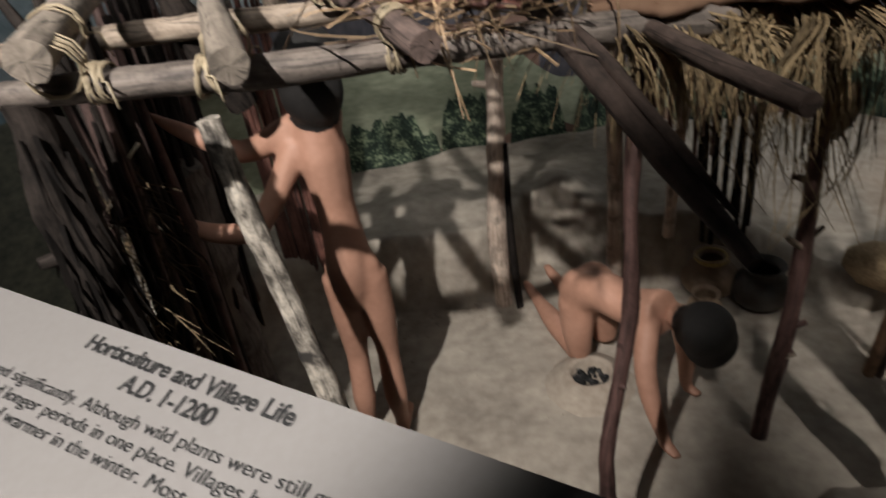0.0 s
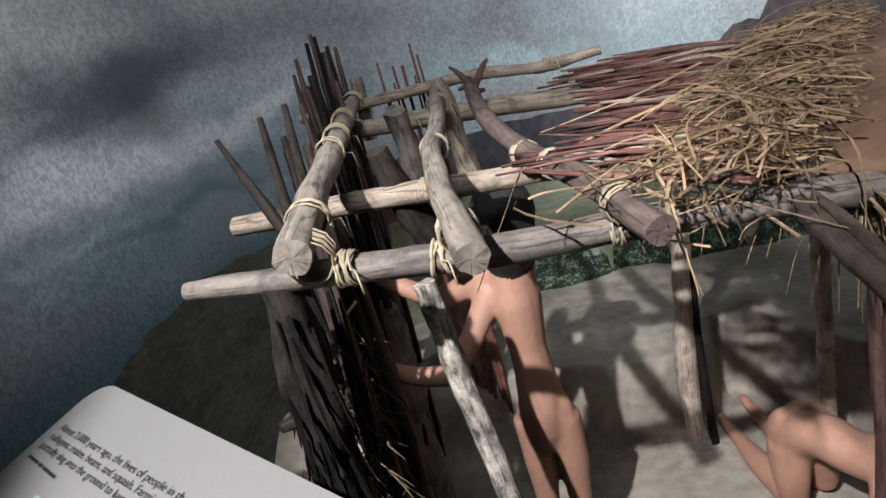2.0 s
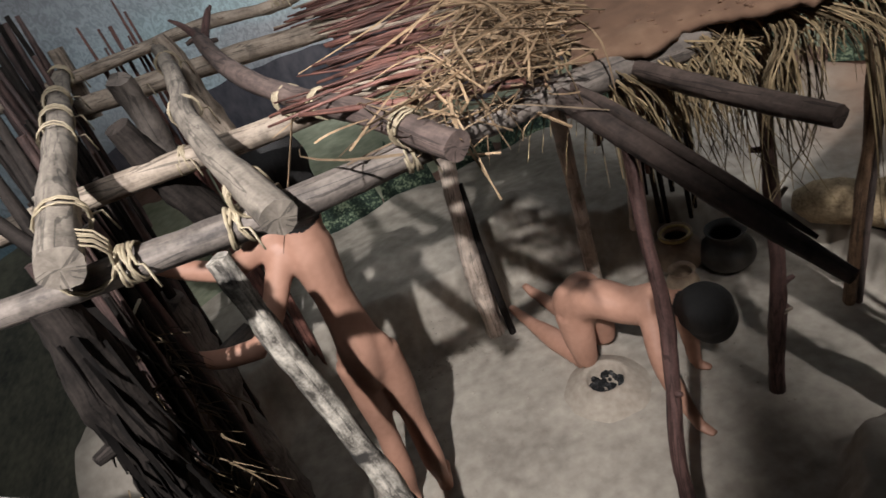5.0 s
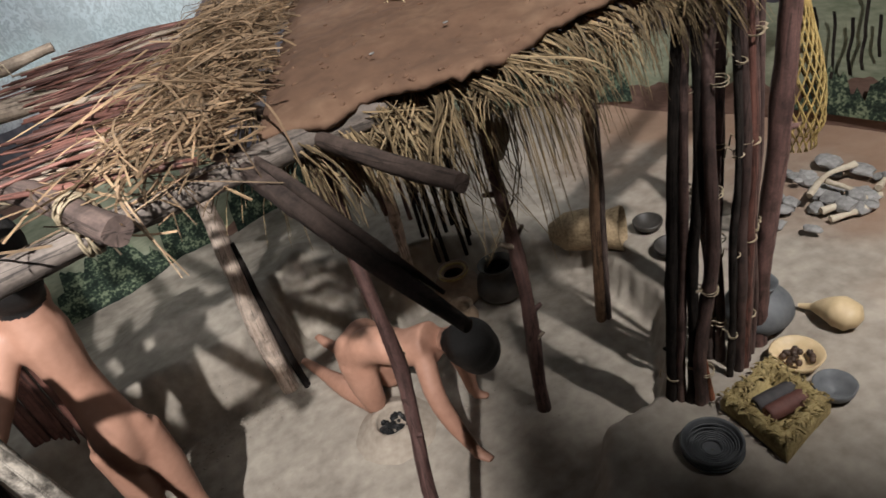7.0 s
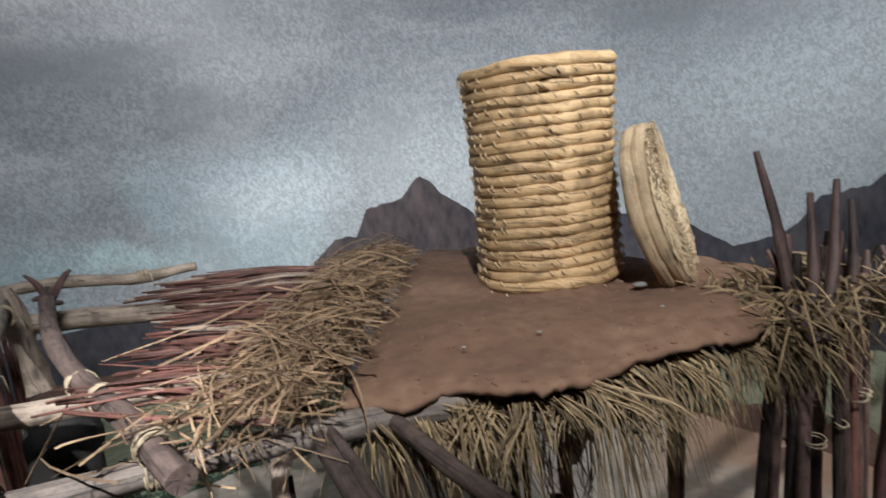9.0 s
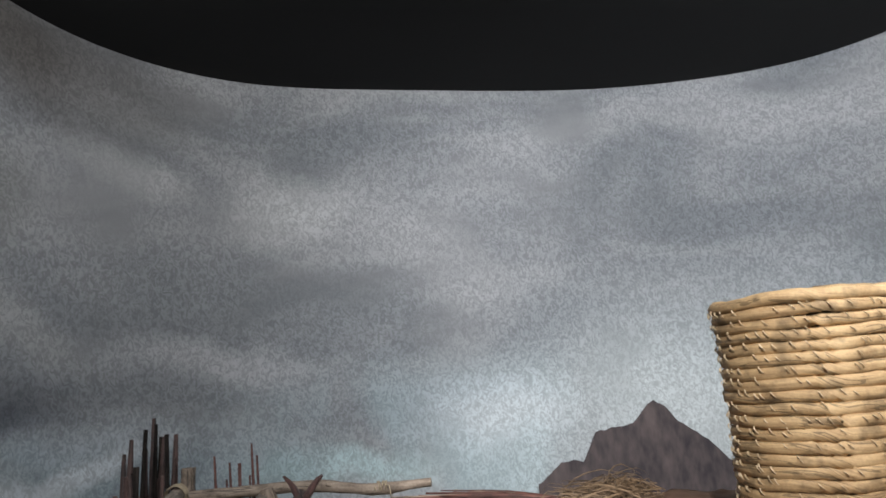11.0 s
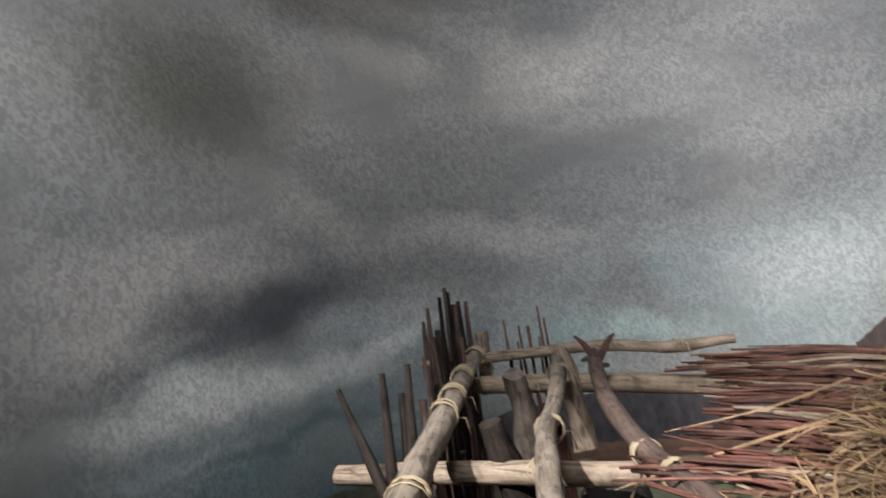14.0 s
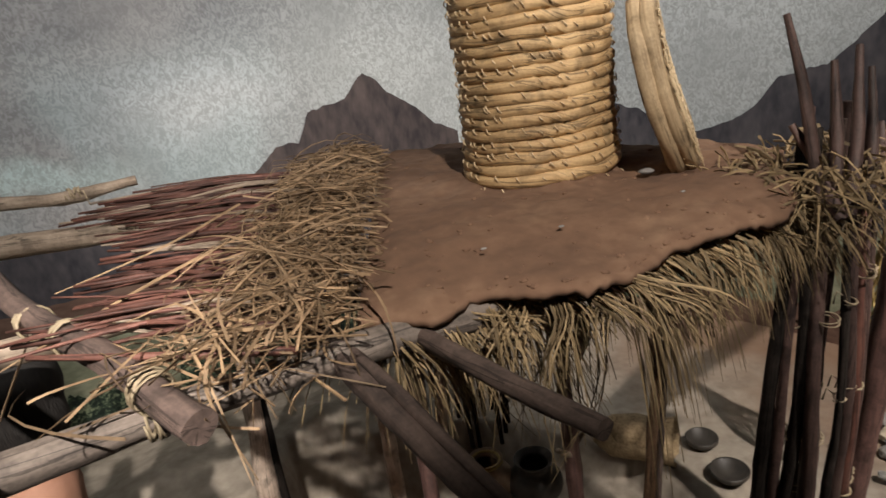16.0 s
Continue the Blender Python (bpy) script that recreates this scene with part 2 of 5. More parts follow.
def thing(name, label, category, group="", at=(0, 0, 0)):
    ob = new(name)
    ob.empty_display_size = 0.01
    ob.location = at
    return tagged(ob, label, category, group)


def spline(pts, per=6):
    """A smooth line through points."""
    p = [Vector(q) for q in pts]
    if len(p) < 3:
        return [p[0].lerp(p[-1], k / per) for k in range(per + 1)]
    p = [2 * p[0] - p[1]] + p + [2 * p[-1] - p[-2]]
    out = []
    for a, b, c, d in zip(p, p[1:], p[2:], p[3:]):
        for k in range(per):
            t = k / per
            out.append(0.5 * (2 * b + (c - a) * t + (2 * a - 5 * b + 4 * c - d) * t * t + (3 * b - a - 3 * c + d) * t ** 3))
    return out + [p[-2]]


def tube(bm, pts, radii, sides=9, lump=0.0, seed=0.0, per=6, flat=1.0, matid=0, cut=False):
    """A tapered, slightly lumpy round bar along points; radii run along it; flat squeezes it; cut: sharp sawn ends."""
    line = spline(pts, per)
    count = len(line)
    layer = bm.loops.layers.uv.verify()
    ref = Vector((0.31, 0.17, 0.93))
    if abs((line[-1] - line[0]).normalized().dot(ref)) > 0.9:
        ref = Vector((0.9, -0.3, 0.1))
    rings, run = [], [0.0]
    for k, c in enumerate(line):
        way = (line[min(k + 1, count - 1)] - line[max(k - 1, 0)]).normalized()
        u = way.cross(ref).normalized()
        v = way.cross(u)
        s = k / (count - 1) * (len(radii) - 1)
        j = min(int(s), len(radii) - 2)
        r = radii[j] + (radii[j + 1] - radii[j]) * (s - j)
        ring = []
        for i in range(sides):
            a = 2 * math.pi * i / sides
            d = u * math.cos(a) + v * math.sin(a) * flat
            w = 1 + lump * (noise.noise((c * 22 + d * 1.3) + Vector((seed * 7.1, seed, 0))) + 0.5 * noise.noise((c * 90 + d * 2.1) + Vector((0, seed, 3))))
            ring.append(bm.verts.new(c + d * r * w))
        rings.append(ring)
        if k:
            run.append(run[-1] + (c - line[k - 1]).length)
    girth = 2 * math.pi * max(radii)
    for k, (a, b) in enumerate(zip(rings, rings[1:])):
        for i in range(sides):
            f = bm.faces.new((a[i], a[(i + 1) % sides], b[(i + 1) % sides], b[i]))
            f.material_index = matid
            for loop, (p, q) in zip(f.loops, ((i, k), (i + 1, k), (i + 1, k + 1), (i, k + 1))):
                loop[layer].uv = (girth * p / sides + seed * 0.37, run[q] + seed * 0.61)
    for ring, mid, far in ((rings[0], line[0], 0.0), (rings[-1], line[-1], run[-1])):
        edge = [bm.verts.new(v.co) for v in ring] if cut else ring
        tip = bm.verts.new(mid)
        for i in range(sides):
            f = bm.faces.new((edge[i], edge[(i + 1) % sides], tip))
            f.material_index = matid
            for loop, (x, y) in zip(f.loops, ((i * 0.002, 0), (i * 0.002 + 0.002, 0), (i * 0.002, 0.01))):
                loop[layer].uv = (x, far + y)
    return line


def pole(name, pts, radii, mat, parent=None, label="", lump=0.18, sides=10, per=8, knots=0, seed=1):
    """One branch with knots and cut ends."""
    bm = bmesh.new()
    line = tube(bm, pts, radii, sides, lump, seed, per, 1.0, 0, max(radii) > 0.004)
    rng = random.Random(seed)
    for _ in range(knots):
        k = rng.randrange(1, len(line) - 1)
        d = Vector((rng.uniform(-1, 1), rng.uniform(-1, 1), rng.uniform(-0.2, 0.6))).normalized()
        r = radii[0] * 0.9
        tube(bm, [line[k], line[k] + d * r * rng.uniform(1.5, 2.4)], [r * 0.55, r * 0.3], 6, 0.1, k, 2)
    bmesh.ops.recalc_face_normals(bm, faces=bm.faces)
    return part(name, bm, mat, parent, label)


def lathe(bm, centre, profile, sides=32, wob=0.0, matid=0):
    """A turned form from (radius, height) pairs."""
    rings = []
    for r, z in profile:
        ring = []
        for i in range(sides):
            a = 2 * math.pi * i / sides
            w = 1 + wob * noise.noise(Vector((math.cos(a) * 1.5, math.sin(a) * 1.5, z * 30)))
            ring.append(bm.verts.new(Vector(centre) + Vector((r * w * math.cos(a), r * w * math.sin(a), z))))
        rings.append(ring)
    for a, b in zip(rings, rings[1:]):
        for i in range(sides):
            bm.faces.new((a[i], a[(i + 1) % sides], b[(i + 1) % sides], b[i])).material_index = matid
    if profile[0][0] > 1e-5:
        bm.faces.new(list(reversed(rings[0]))).material_index = matid
    bmesh.ops.remove_doubles(bm, verts=bm.verts, dist=1e-6)


def box(bm, lo, hi):
    v = [bm.verts.new((x, y, z)) for z in (lo[2], hi[2]) for x, y in ((lo[0], lo[1]), (hi[0], lo[1]), (hi[0], hi[1]), (lo[0], hi[1]))]
    for f in ((3, 2, 1, 0), (4, 5, 6, 7), (0, 1, 5, 4), (1, 2, 6, 5), (2, 3, 7, 6), (3, 0, 4, 7)):
        bm.faces.new([v[k] for k in f])
    return v


def wrap(name, centre, axis, radius, turns, width, parent, mat=None, seed=1, thick=0.0011):
    """Fibre lashing wound round a joint."""
    rng = random.Random(seed)
    axis = Vector(axis).normalized()
    u = axis.cross(Vector((0.3, 0.2, 0.9))).normalized()
    v = axis.cross(u)
    bm = bmesh.new()
    pts, tilt, rr, off = [], 0.0, radius, -width / 2
    for k in range(turns * 12 + 1):
        if k % 12 == 0:
            tilt, rr = rng.uniform(-0.35, 0.35), radius * rng.uniform(1.0, 1.12)
        a = 2 * math.pi * k / 12
        off = (k / (turns * 12) - 0.5) * width + 0.0012 * math.sin(k * 0.37 + seed)
        pts.append(Vector(centre) + axis * (off + tilt * rr * math.sin(a)) + (u * math.cos(a) + v * math.sin(a)) * rr)
    d = u
    pts += [pts[-1] + d * 0.005 + axis * 0.004, pts[-1] + d * 0.007 + axis * 0.006 + Vector((0, 0, -0.012))]
    tube(bm, pts, [thick, thick], 5, 0.2, seed, 1, 0.6)
    bmesh.ops.recalc_face_normals(bm, faces=bm.faces)
    return part(name, bm, mat or M["raffia"], parent)


def strand(bm, pts, width, rng, per=3):
    """A flat blade of straw with a slight keel."""
    line = spline(pts, per)
    side = Vector((rng.uniform(-1, 1), rng.uniform(-1, 1), rng.uniform(-1, 1))).normalized()
    rows = []
    for k, c in enumerate(line):
        way = (line[min(k + 1, len(line) - 1)] - line[max(k - 1, 0)]).normalized()
        s = way.cross(side)
        s = s.normalized() if s.length > 1e-4 else Vector((1, 0, 0))
        up = way.cross(s)
        w = width * (1 - 0.75 * (k / (len(line) - 1)) ** 2)
        rows.append([bm.verts.new(c - s * w), bm.verts.new(c + up * w * 0.9), bm.verts.new(c + s * w)])
    for a, b in zip(rows, rows[1:]):
        for i in range(3):
            bm.faces.new((a[i], a[(i + 1) % 3], b[(i + 1) % 3], b[i]))


# ---- ground ----
def smooth(a, b, x):
    t = max(0.0, min(1.0, (x - a) / (b - a)))
    return t * t * (3 - 2 * t)


PIT = [(-0.27, 0.20), (0.10, 0.19), (0.255, 0.355), (0.335, 0.352), (0.43, 0.45), (0.45, 0.60), (0.36, 0.72), (0.215, 0.715), (0.118, 0.800), (0.075, 0.805), (0.05, 0.735), (-0.05, 0.718), (-0.16, 0.720), (-0.27, 0.69), (-0.31, 0.5)]


def inside(x, y):
    """How deep a place lies inside the dug floor: metres to its edge, negative outside."""
    best, hit = 9.0, False
    for (ax, ay), (bx, by) in zip(PIT, PIT[1:] + PIT[:1]):
        dx, dy = bx - ax, by - ay
        t = max(0, min(1, ((x - ax) * dx + (y - ay) * dy) / (dx * dx + dy * dy)))
        best = min(best, math.hypot(x - ax - dx * t, y - ay - dy * t))
        if (ay > y) != (by > y) and x < (bx - ax) * (y - ay) / (by - ay) + ax:
            hit = not hit
    return best if hit else -best


def ground_height(x, y):
    back, far = smooth(0.62, 0.70, y) * smooth(0.42, 0.24, x), smooth(0.80, 1.0, y)
    rim = 0.04 + back * (0.058 - 0.025 * far) + 0.025 * far * (1 - back) + 0.022 * math.exp(-((x - 0.125) / 0.03) ** 2 - ((y - 0.82) / 0.03) ** 2)
    wob = 0.006 * noise.noise(Vector((x * 9, y * 9, 0.3)))
    rim += 0.018 * max(0, noise.noise(Vector((x * 7, y * 11, 2.0)))) * smooth(0.72, 0.85, y) * smooth(0.4, 0.2, x)
    d = inside(x, y) + 1.2 * wob + 0.0045 * noise.noise(Vector((x * 70, y * 70, 8)))
    deep = smooth(-0.006, 0.016, d)
    crumb = 0.004 * max(0, noise.noise(Vector((x * 110, y * 110, 5)))) * (1 - abs(2 * deep - 1))
    clod = 0.0035 * max(0, noise.noise(Vector((x * 95, y * 95, 2))) - 0.15) * smooth(0.06, 0.0, abs(d - 0.02))
    fine = 0.0012 * noise.noise(Vector((x * 60, y * 60, 1))) + 0.003 * noise.noise(Vector((x * 22, y * 22, 4)))
    return rim * (1 - deep) + fine + crumb + clod + (1 - deep) * wob


def build_ground():
    bm = bmesh.new()
    nx, ny = 400, 290
    grid = [[bm.verts.new((x, y, ground_height(x, y))) for x in np.linspace(-0.62, 1.05, nx)] for y in np.linspace(0.02, 1.16, ny)]
    for a, b in zip(grid, grid[1:]):
        for k in range(nx - 1):
            bm.faces.new((a[k], a[k + 1], b[k + 1], b[k]))
    m = M["earth"]
    n, l = m.node_tree.nodes, m.node_tree.links
    b = n["Principled BSDF"]
    source = b.inputs["Base Color"].links[0].from_socket
    co, blot, span, mix = n.new("ShaderNodeTexCoord"), n.new("ShaderNodeTexNoise"), n.new("ShaderNodeMapRange"), n.new("ShaderNodeMix")
    sep, add = n.new("ShaderNodeSeparateXYZ"), n.new("ShaderNodeMath")
    l.new(co.outputs["Object"], blot.inputs[0]), l.new(co.outputs["Object"], sep.inputs[0])
    blot.inputs["Scale"].default_value, blot.inputs["Detail"].default_value = 7, 6
    add.operation = "MULTIPLY_ADD"
    add.inputs[1].default_value = 0.5
    l.new(blot.outputs[0], add.inputs[0]), l.new(sep.outputs[0], add.inputs[2])
    span.inputs[1].default_value, span.inputs[2].default_value, span.inputs[4].default_value = 0.78, 1.0, 0.8
    l.new(add.outputs[0], span.inputs[0]), l.new(span.outputs[0], mix.inputs[0])
    mix.data_type = "RGBA"
    mix.inputs[7].default_value = (0.27, 0.155, 0.095, 1)
    l.new(source, mix.inputs[6]), l.new(mix.outputs[2], b.inputs["Base Color"])
    return tagged(part("ground", bm, M["earth"]), "pale grey-brown packed earth with a dug-out floor", "ground", kind="structure")


build_ground()

rng = random.Random(13)
bm = bmesh.new()
for k in range(420):
    if k < 260:
        x, y = rng.uniform(-0.14, 0.06), 0.715 - abs(rng.gauss(0, 0.035))
    else:
        x, y = rng.uniform(-0.10, 0.30), rng.uniform(0.42, 0.72)
    r = rng.uniform(0.0006, 0.0022) * (1.0 if k < 260 else 0.7)
    base = Vector((x, y, ground_height(x, y) + r * 0.3))
    for v in bmesh.ops.create_icosphere(bm, subdivisions=1, radius=r)["verts"]:
        v.co = base + Vector((v.co.x * 1.3, v.co.y, v.co.z * 0.7)) * (1 + 0.5 * noise.noise(v.co * 600 + base * 70))
tagged(part("earth_clod", bm, M["earth"], smooth=False), "small loose clods of grey earth on the dug floor", "clods", kind="stuff")

# ---- backdrop ----
PLAN = spline([(-0.50, 0.02, 0), (-0.50, 0.32, 0), (-0.50, 0.62, 0), (-0.44, 0.84, 0), (-0.28, 0.99, 0), (0.0, 1.06, 0), (0.35, 1.10, 0), (0.64, 1.03, 0), (0.80, 0.82, 0), (0.87, 0.58, 0), (0.90, 0.30, 0), (0.90, 0.02, 0)], 10)
ALONG = [0.0]
for a, b in zip(PLAN, PLAN[1:]):
    ALONG.append(ALONG[-1] + (b - a).length)
TOP = 1.05


def on_wall(s, z, proud=0.0):
    """A place on the curved wall, s metres along it."""
    k = max(0, min(len(PLAN) - 2, sum(1 for v in ALONG if v <= s) - 1))
    a, b = PLAN[k], PLAN[k + 1]
    p = a.lerp(b, (s - ALONG[k]) / (ALONG[k + 1] - ALONG[k]))
    way = (b - a).normalized()
    return Vector((p.x, p.y, z)) + Vector((way.y, -way.x, 0)) * proud


CLOUDS = [
    (.66, .43, .60, .12, 0, (.23, .31, .34), .7),
    (1.115, .838, .16, .07, 15, (.55, .55, .54), .8),
    (.89, .88, .13, .05, -10, (.52, .52, .51), .7),
    (.56, .795, .27, .13, 4, (.12, .125, .11), .85),
    (.645, .550, .27, .062, 3, (.07, .078, .095), .9),
    (.57, .468, .34, .040, -5, (.66, .69, .70), 1.0),
    (.80, .475, .17, .026, 12, (.60, .64, .66), .9),
    (.50, .420, .16, .022, -10, (.42, .50, .53), .7),
    (.62, .405, .26, .016, -4, (.10, .15, .17), .7),
    (1.43, .505, .20, .09, 0, (.56, .60, .62), .6),
    (1.235, .440, .11, .035, 0, (.50, .62, .62), .9),
    (1.0, .61, .24, .05, -8, (.48, .48, .485), .7),
    (.72, .66, .18, .05, -25, (.44, .44, .43), .6),
    (.58, .385, .20, .035, 4, (.15, .23, .26), .7),
    (1.46, .50, .15, .05, 0, (.52, .55, .56), .6),
    (1.11, .45, .15, .035, 0, (.40, .52, .53), .7),
    (1.245, .686, .17, .05, 8, (.26, .27, .28), .6),
    (.66, 1.01, .42, .13, -4, (.10, .09, .08), .9),
    (.355, .72, .07, .10, 0, (.28, .29, .30), .5),
]


def sky_paint():
    m = material("sky_paint", (0.20, 0.235, 0.27), (0.40, 0.42, 0.44), 3.0, 0.75, 0.25, 40)
    n, l = m.node_tree.nodes, m.node_tree.links
    b = n["Principled BSDF"]
    uv = n.new("ShaderNodeUVMap")
    sep = n.new("ShaderNodeSeparateXYZ")
    l.new(uv.outputs[0], sep.inputs[0])

    def noise_at(scale, detail, sx=1.0, sy=1.0, shift=0.0, distort=0.6):
        mp, t = n.new("ShaderNodeMapping"), n.new("ShaderNodeTexNoise")
        mp.inputs["Scale"].default_value, mp.inputs["Location"].default_value = (sx, sy, 1), (shift, shift * 0.7, 0)
        t.inputs["Scale"].default_value, t.inputs["Detail"].default_value, t.inputs["Distortion"].default_value = scale, detail, distort
        l.new(uv.outputs[0], mp.inputs[0]), l.new(mp.outputs[0], t.inputs[0])
        return t.outputs[0]

    def ramp(value, lo, hi):
        r = n.new("ShaderNodeMapRange")
        r.interpolation_type = "SMOOTHSTEP"
        r.inputs[1].default_value, r.inputs[2].default_value = lo, hi
        l.new(value, r.inputs[0])
        return r.outputs[0]

    def blend(f, a, c):
        x = n.new("ShaderNodeMix")
        x.data_type = "RGBA"
        l.new(f, x.inputs[0])
        for s, i in ((a, 6), (c, 7)):
            if isinstance(s, tuple):
                x.inputs[i].default_value = (*s, 1)
            else:
                l.new(s, x.inputs[i])
        return x.outputs[2]

    def times(a, c):
        x = n.new("ShaderNodeMath")
        x.operation = "MULTIPLY"
        l.new(a, x.inputs[0]), l.new(c, x.inputs[1])
        return x.outputs[0]

    u, v = sep.outputs[0], sep.outputs[1]
    clouds = ramp(noise_at(2.6, 6, 1.0, 2.2), 0.36, 0.66)
    base = blend(clouds, (0.24, 0.25, 0.262), (0.40, 0.40, 0.40))
    # dark cloud bank low on the left, with a pale ridge under it
    bank = times(ramp(noise_at(3.4, 5, 0.8, 2.4, 3.1), 0.44, 0.60), times(ramp(u, 1.15, 0.5), ramp(v, 0.80, 0.62)))
    base = blend(times(bank, clouds), base, (0.17, 0.185, 0.205))
    streak = times(ramp(noise_at(3.0, 7, 0.8, 2.6, 7.7, 1.0), 0.42, 0.60), times(ramp(u, 1.3, 0.9), times(ramp(v, 0.60, 0.50), ramp(v, 0.36, 0.42))))
    base = blend(times(streak, clouds), base, (0.42, 0.46, 0.49))
    low = times(ramp(v, 0.40, 0.30), ramp(u, 1.05, 0.8))
    base = blend(low, base, (0.09, 0.145, 0.175))
    # pale teal glow above the hills
    teal = times(times(ramp(v, 0.64, 0.50), ramp(u, 0.95, 1.15)), ramp(noise_at(3.5, 3, 1.4, 0.6, 1.3), 0.30, 0.6))
    base = blend(teal, base, (0.37, 0.44, 0.455))
    glow = times(ramp(v, 0.80, 0.55), ramp(u, 1.35, 1.75))
    base = blend(glow, base, (0.47, 0.50, 0.50))
    warp = n.new("ShaderNodeTexNoise")
    warp.inputs["Scale"].default_value, warp.inputs["Detail"].default_value = 7, 5
    l.new(uv.outputs[0], warp.inputs[0])
    shift, place = n.new("ShaderNodeVectorMath"), n.new("ShaderNodeVectorMath")
    shift.operation, place.operation = "MULTIPLY_ADD", "ADD"
    shift.inputs[1].default_value, shift.inputs[2].default_value = (0.16, 0.10, 0), (-0.08, -0.05, 0)
    l.new(warp.outputs["Color"], shift.inputs[0]), l.new(uv.outputs[0], place.inputs[0]), l.new(shift.outputs[0], place.inputs[1])

    def cloud(under, s, z, wide, tall, turn, colour, strength):
        """A soft painted cloud with a ragged outline."""
        mp, far, fall, amount = n.new("ShaderNodeMapping"), n.new("ShaderNodeVectorMath"), n.new("ShaderNodeMapRange"), n.new("ShaderNodeMath")
        mp.vector_type = "TEXTURE"
        mp.inputs["Location"].default_value, mp.inputs["Rotation"].default_value, mp.inputs["Scale"].default_value = (s, z, 0), (0, 0, radians(turn)), (wide, tall, 1)
        l.new(place.outputs[0], mp.inputs[0])
        far.operation = "LENGTH"
        l.new(mp.outputs[0], far.inputs[0])
        fall.interpolation_type = "SMOOTHSTEP"
        fall.inputs[1].default_value, fall.inputs[2].default_value = 1.0, 0.15
        l.new(far.outputs["Value"], fall.inputs[0])
        amount.operation = "MULTIPLY"
        amount.inputs[1].default_value = strength
        l.new(fall.outputs[0], amount.inputs[0])
        return blend(amount.outputs[0], under, colour)

    for one in CLOUDS:
        base = cloud(base, *one)
    grain = ramp(noise_at(150, 3, 1, 0.7, 0, 1.6), 0.36, 0.64)
    dab = ramp(noise_at(5, 4, 1, 1.4, 5), 0.22, 0.55)
    mixg = n.new("ShaderNodeMath")
    mixg.operation = "MULTIPLY_ADD"
    mixg.inputs[1].default_value, mixg.inputs[2].default_value = 0.42, 0.83
    l.new(times(grain, dab), mixg.inputs[0])
    hsv = n.new("ShaderNodeHueSaturation")
    l.new(mixg.outputs[0], hsv.inputs["Value"]), l.new(base, hsv.inputs["Color"])
    l.new(hsv.outputs[0], b.inputs["Base Color"])
    return m


def wall_sheet(bm, s0, s1, low, high, proud, nz=1, ns=None):
    """A strip on the wall between two height lines, with wall lengths as its UV."""
    layer = bm.loops.layers.uv.verify()
    ns = ns or max(4, int((s1 - s0) / 0.004))
    cols = []
    for i in range(ns + 1):
        s = s0 + (s1 - s0) * i / ns
        lo, hi = low(s), max(low(s) + 0.001, high(s))
        cols.append([(bm.verts.new(on_wall(s, lo + (hi - lo) * j / nz, proud)), s, lo + (hi - lo) * j / nz) for j in range(nz + 1)])
    for a, b in zip(cols, cols[1:]):
        for j in range(nz):
            quad = (a[j], b[j], b[j + 1], a[j + 1])
            f = bm.faces.new([q[0] for q in quad])
            for loop, q in zip(f.loops, quad):
                loop[layer].uv = (q[1], q[2])


S_END = ALONG[-1]
bm = bmesh.new()
wall_sheet(bm, 0.272, S_END, lambda s: -0.02, lambda s: TOP, 0.0, 12)
wall_sheet(bm, 0.272, S_END, lambda s: -0.02, lambda s: TOP, -0.02, 1)
BACKDROP = tagged(part("backdrop", bm, sky_paint()), "curved wall painted with a grey stormy sky", "backdrop", kind="structure")

M["hill_paint"] = material("hill_paint", (0.018, 0.016, 0.022), (0.125, 0.096, 0.09), 22, 0.85, 0.1, 4, (1, 1, 0.4))
M["far_hill_paint"] = material("far_hill_paint", (0.020, 0.022, 0.034), (0.13, 0.118, 0.125), 18, 0.85, 0.1, 5, (1, 1, 0.5))
M["slope_paint"] = material("slope_paint", (0.012, 0.015, 0.015), (0.125, 0.125, 0.088), 12, 0.85, 0.1, 7, (1, 1, 2.2))
M["field_paint"] = material("field_paint", (0.16, 0.19, 0.12), (0.42, 0.43, 0.31), 7, 0.85, 0.1, 9, (1, 1, 3))
M["rust_paint"] = material("rust_paint", (0.10, 0.055, 0.04), (0.24, 0.15, 0.115), 9, 0.85, 0.1, 7, (1, 1, 2.5))
M["bush_paint"] = material("bush_paint", (0.008, 0.018, 0.012), (0.24, 0.29, 0.18), 60, 0.85, 0.1, 4, spread=(0.42, 0.62), mid=(0.035, 0.06, 0.038))


def rough(s, amount, freq=40, seed=0.0):
    return amount * noise.noise(Vector((s * freq, seed, 0.5))) + amount * 0.5 * noise.noise(Vector((s * freq * 2.7, seed, 3.5)))


def mural(name, s0, s1, low, high, mat, label, proud):
    bm = bmesh.new()
    wall_sheet(bm, s0, s1, low, high, proud, 3)
    return part(name, bm, mat, BACKDROP, label)


def lerp_table(table):
    """A height line through (length, height) pairs."""
    xs, ys = [p[0] for p in table], [p[1] for p in table]
    return lambda s: float(np.interp(s, xs, ys))


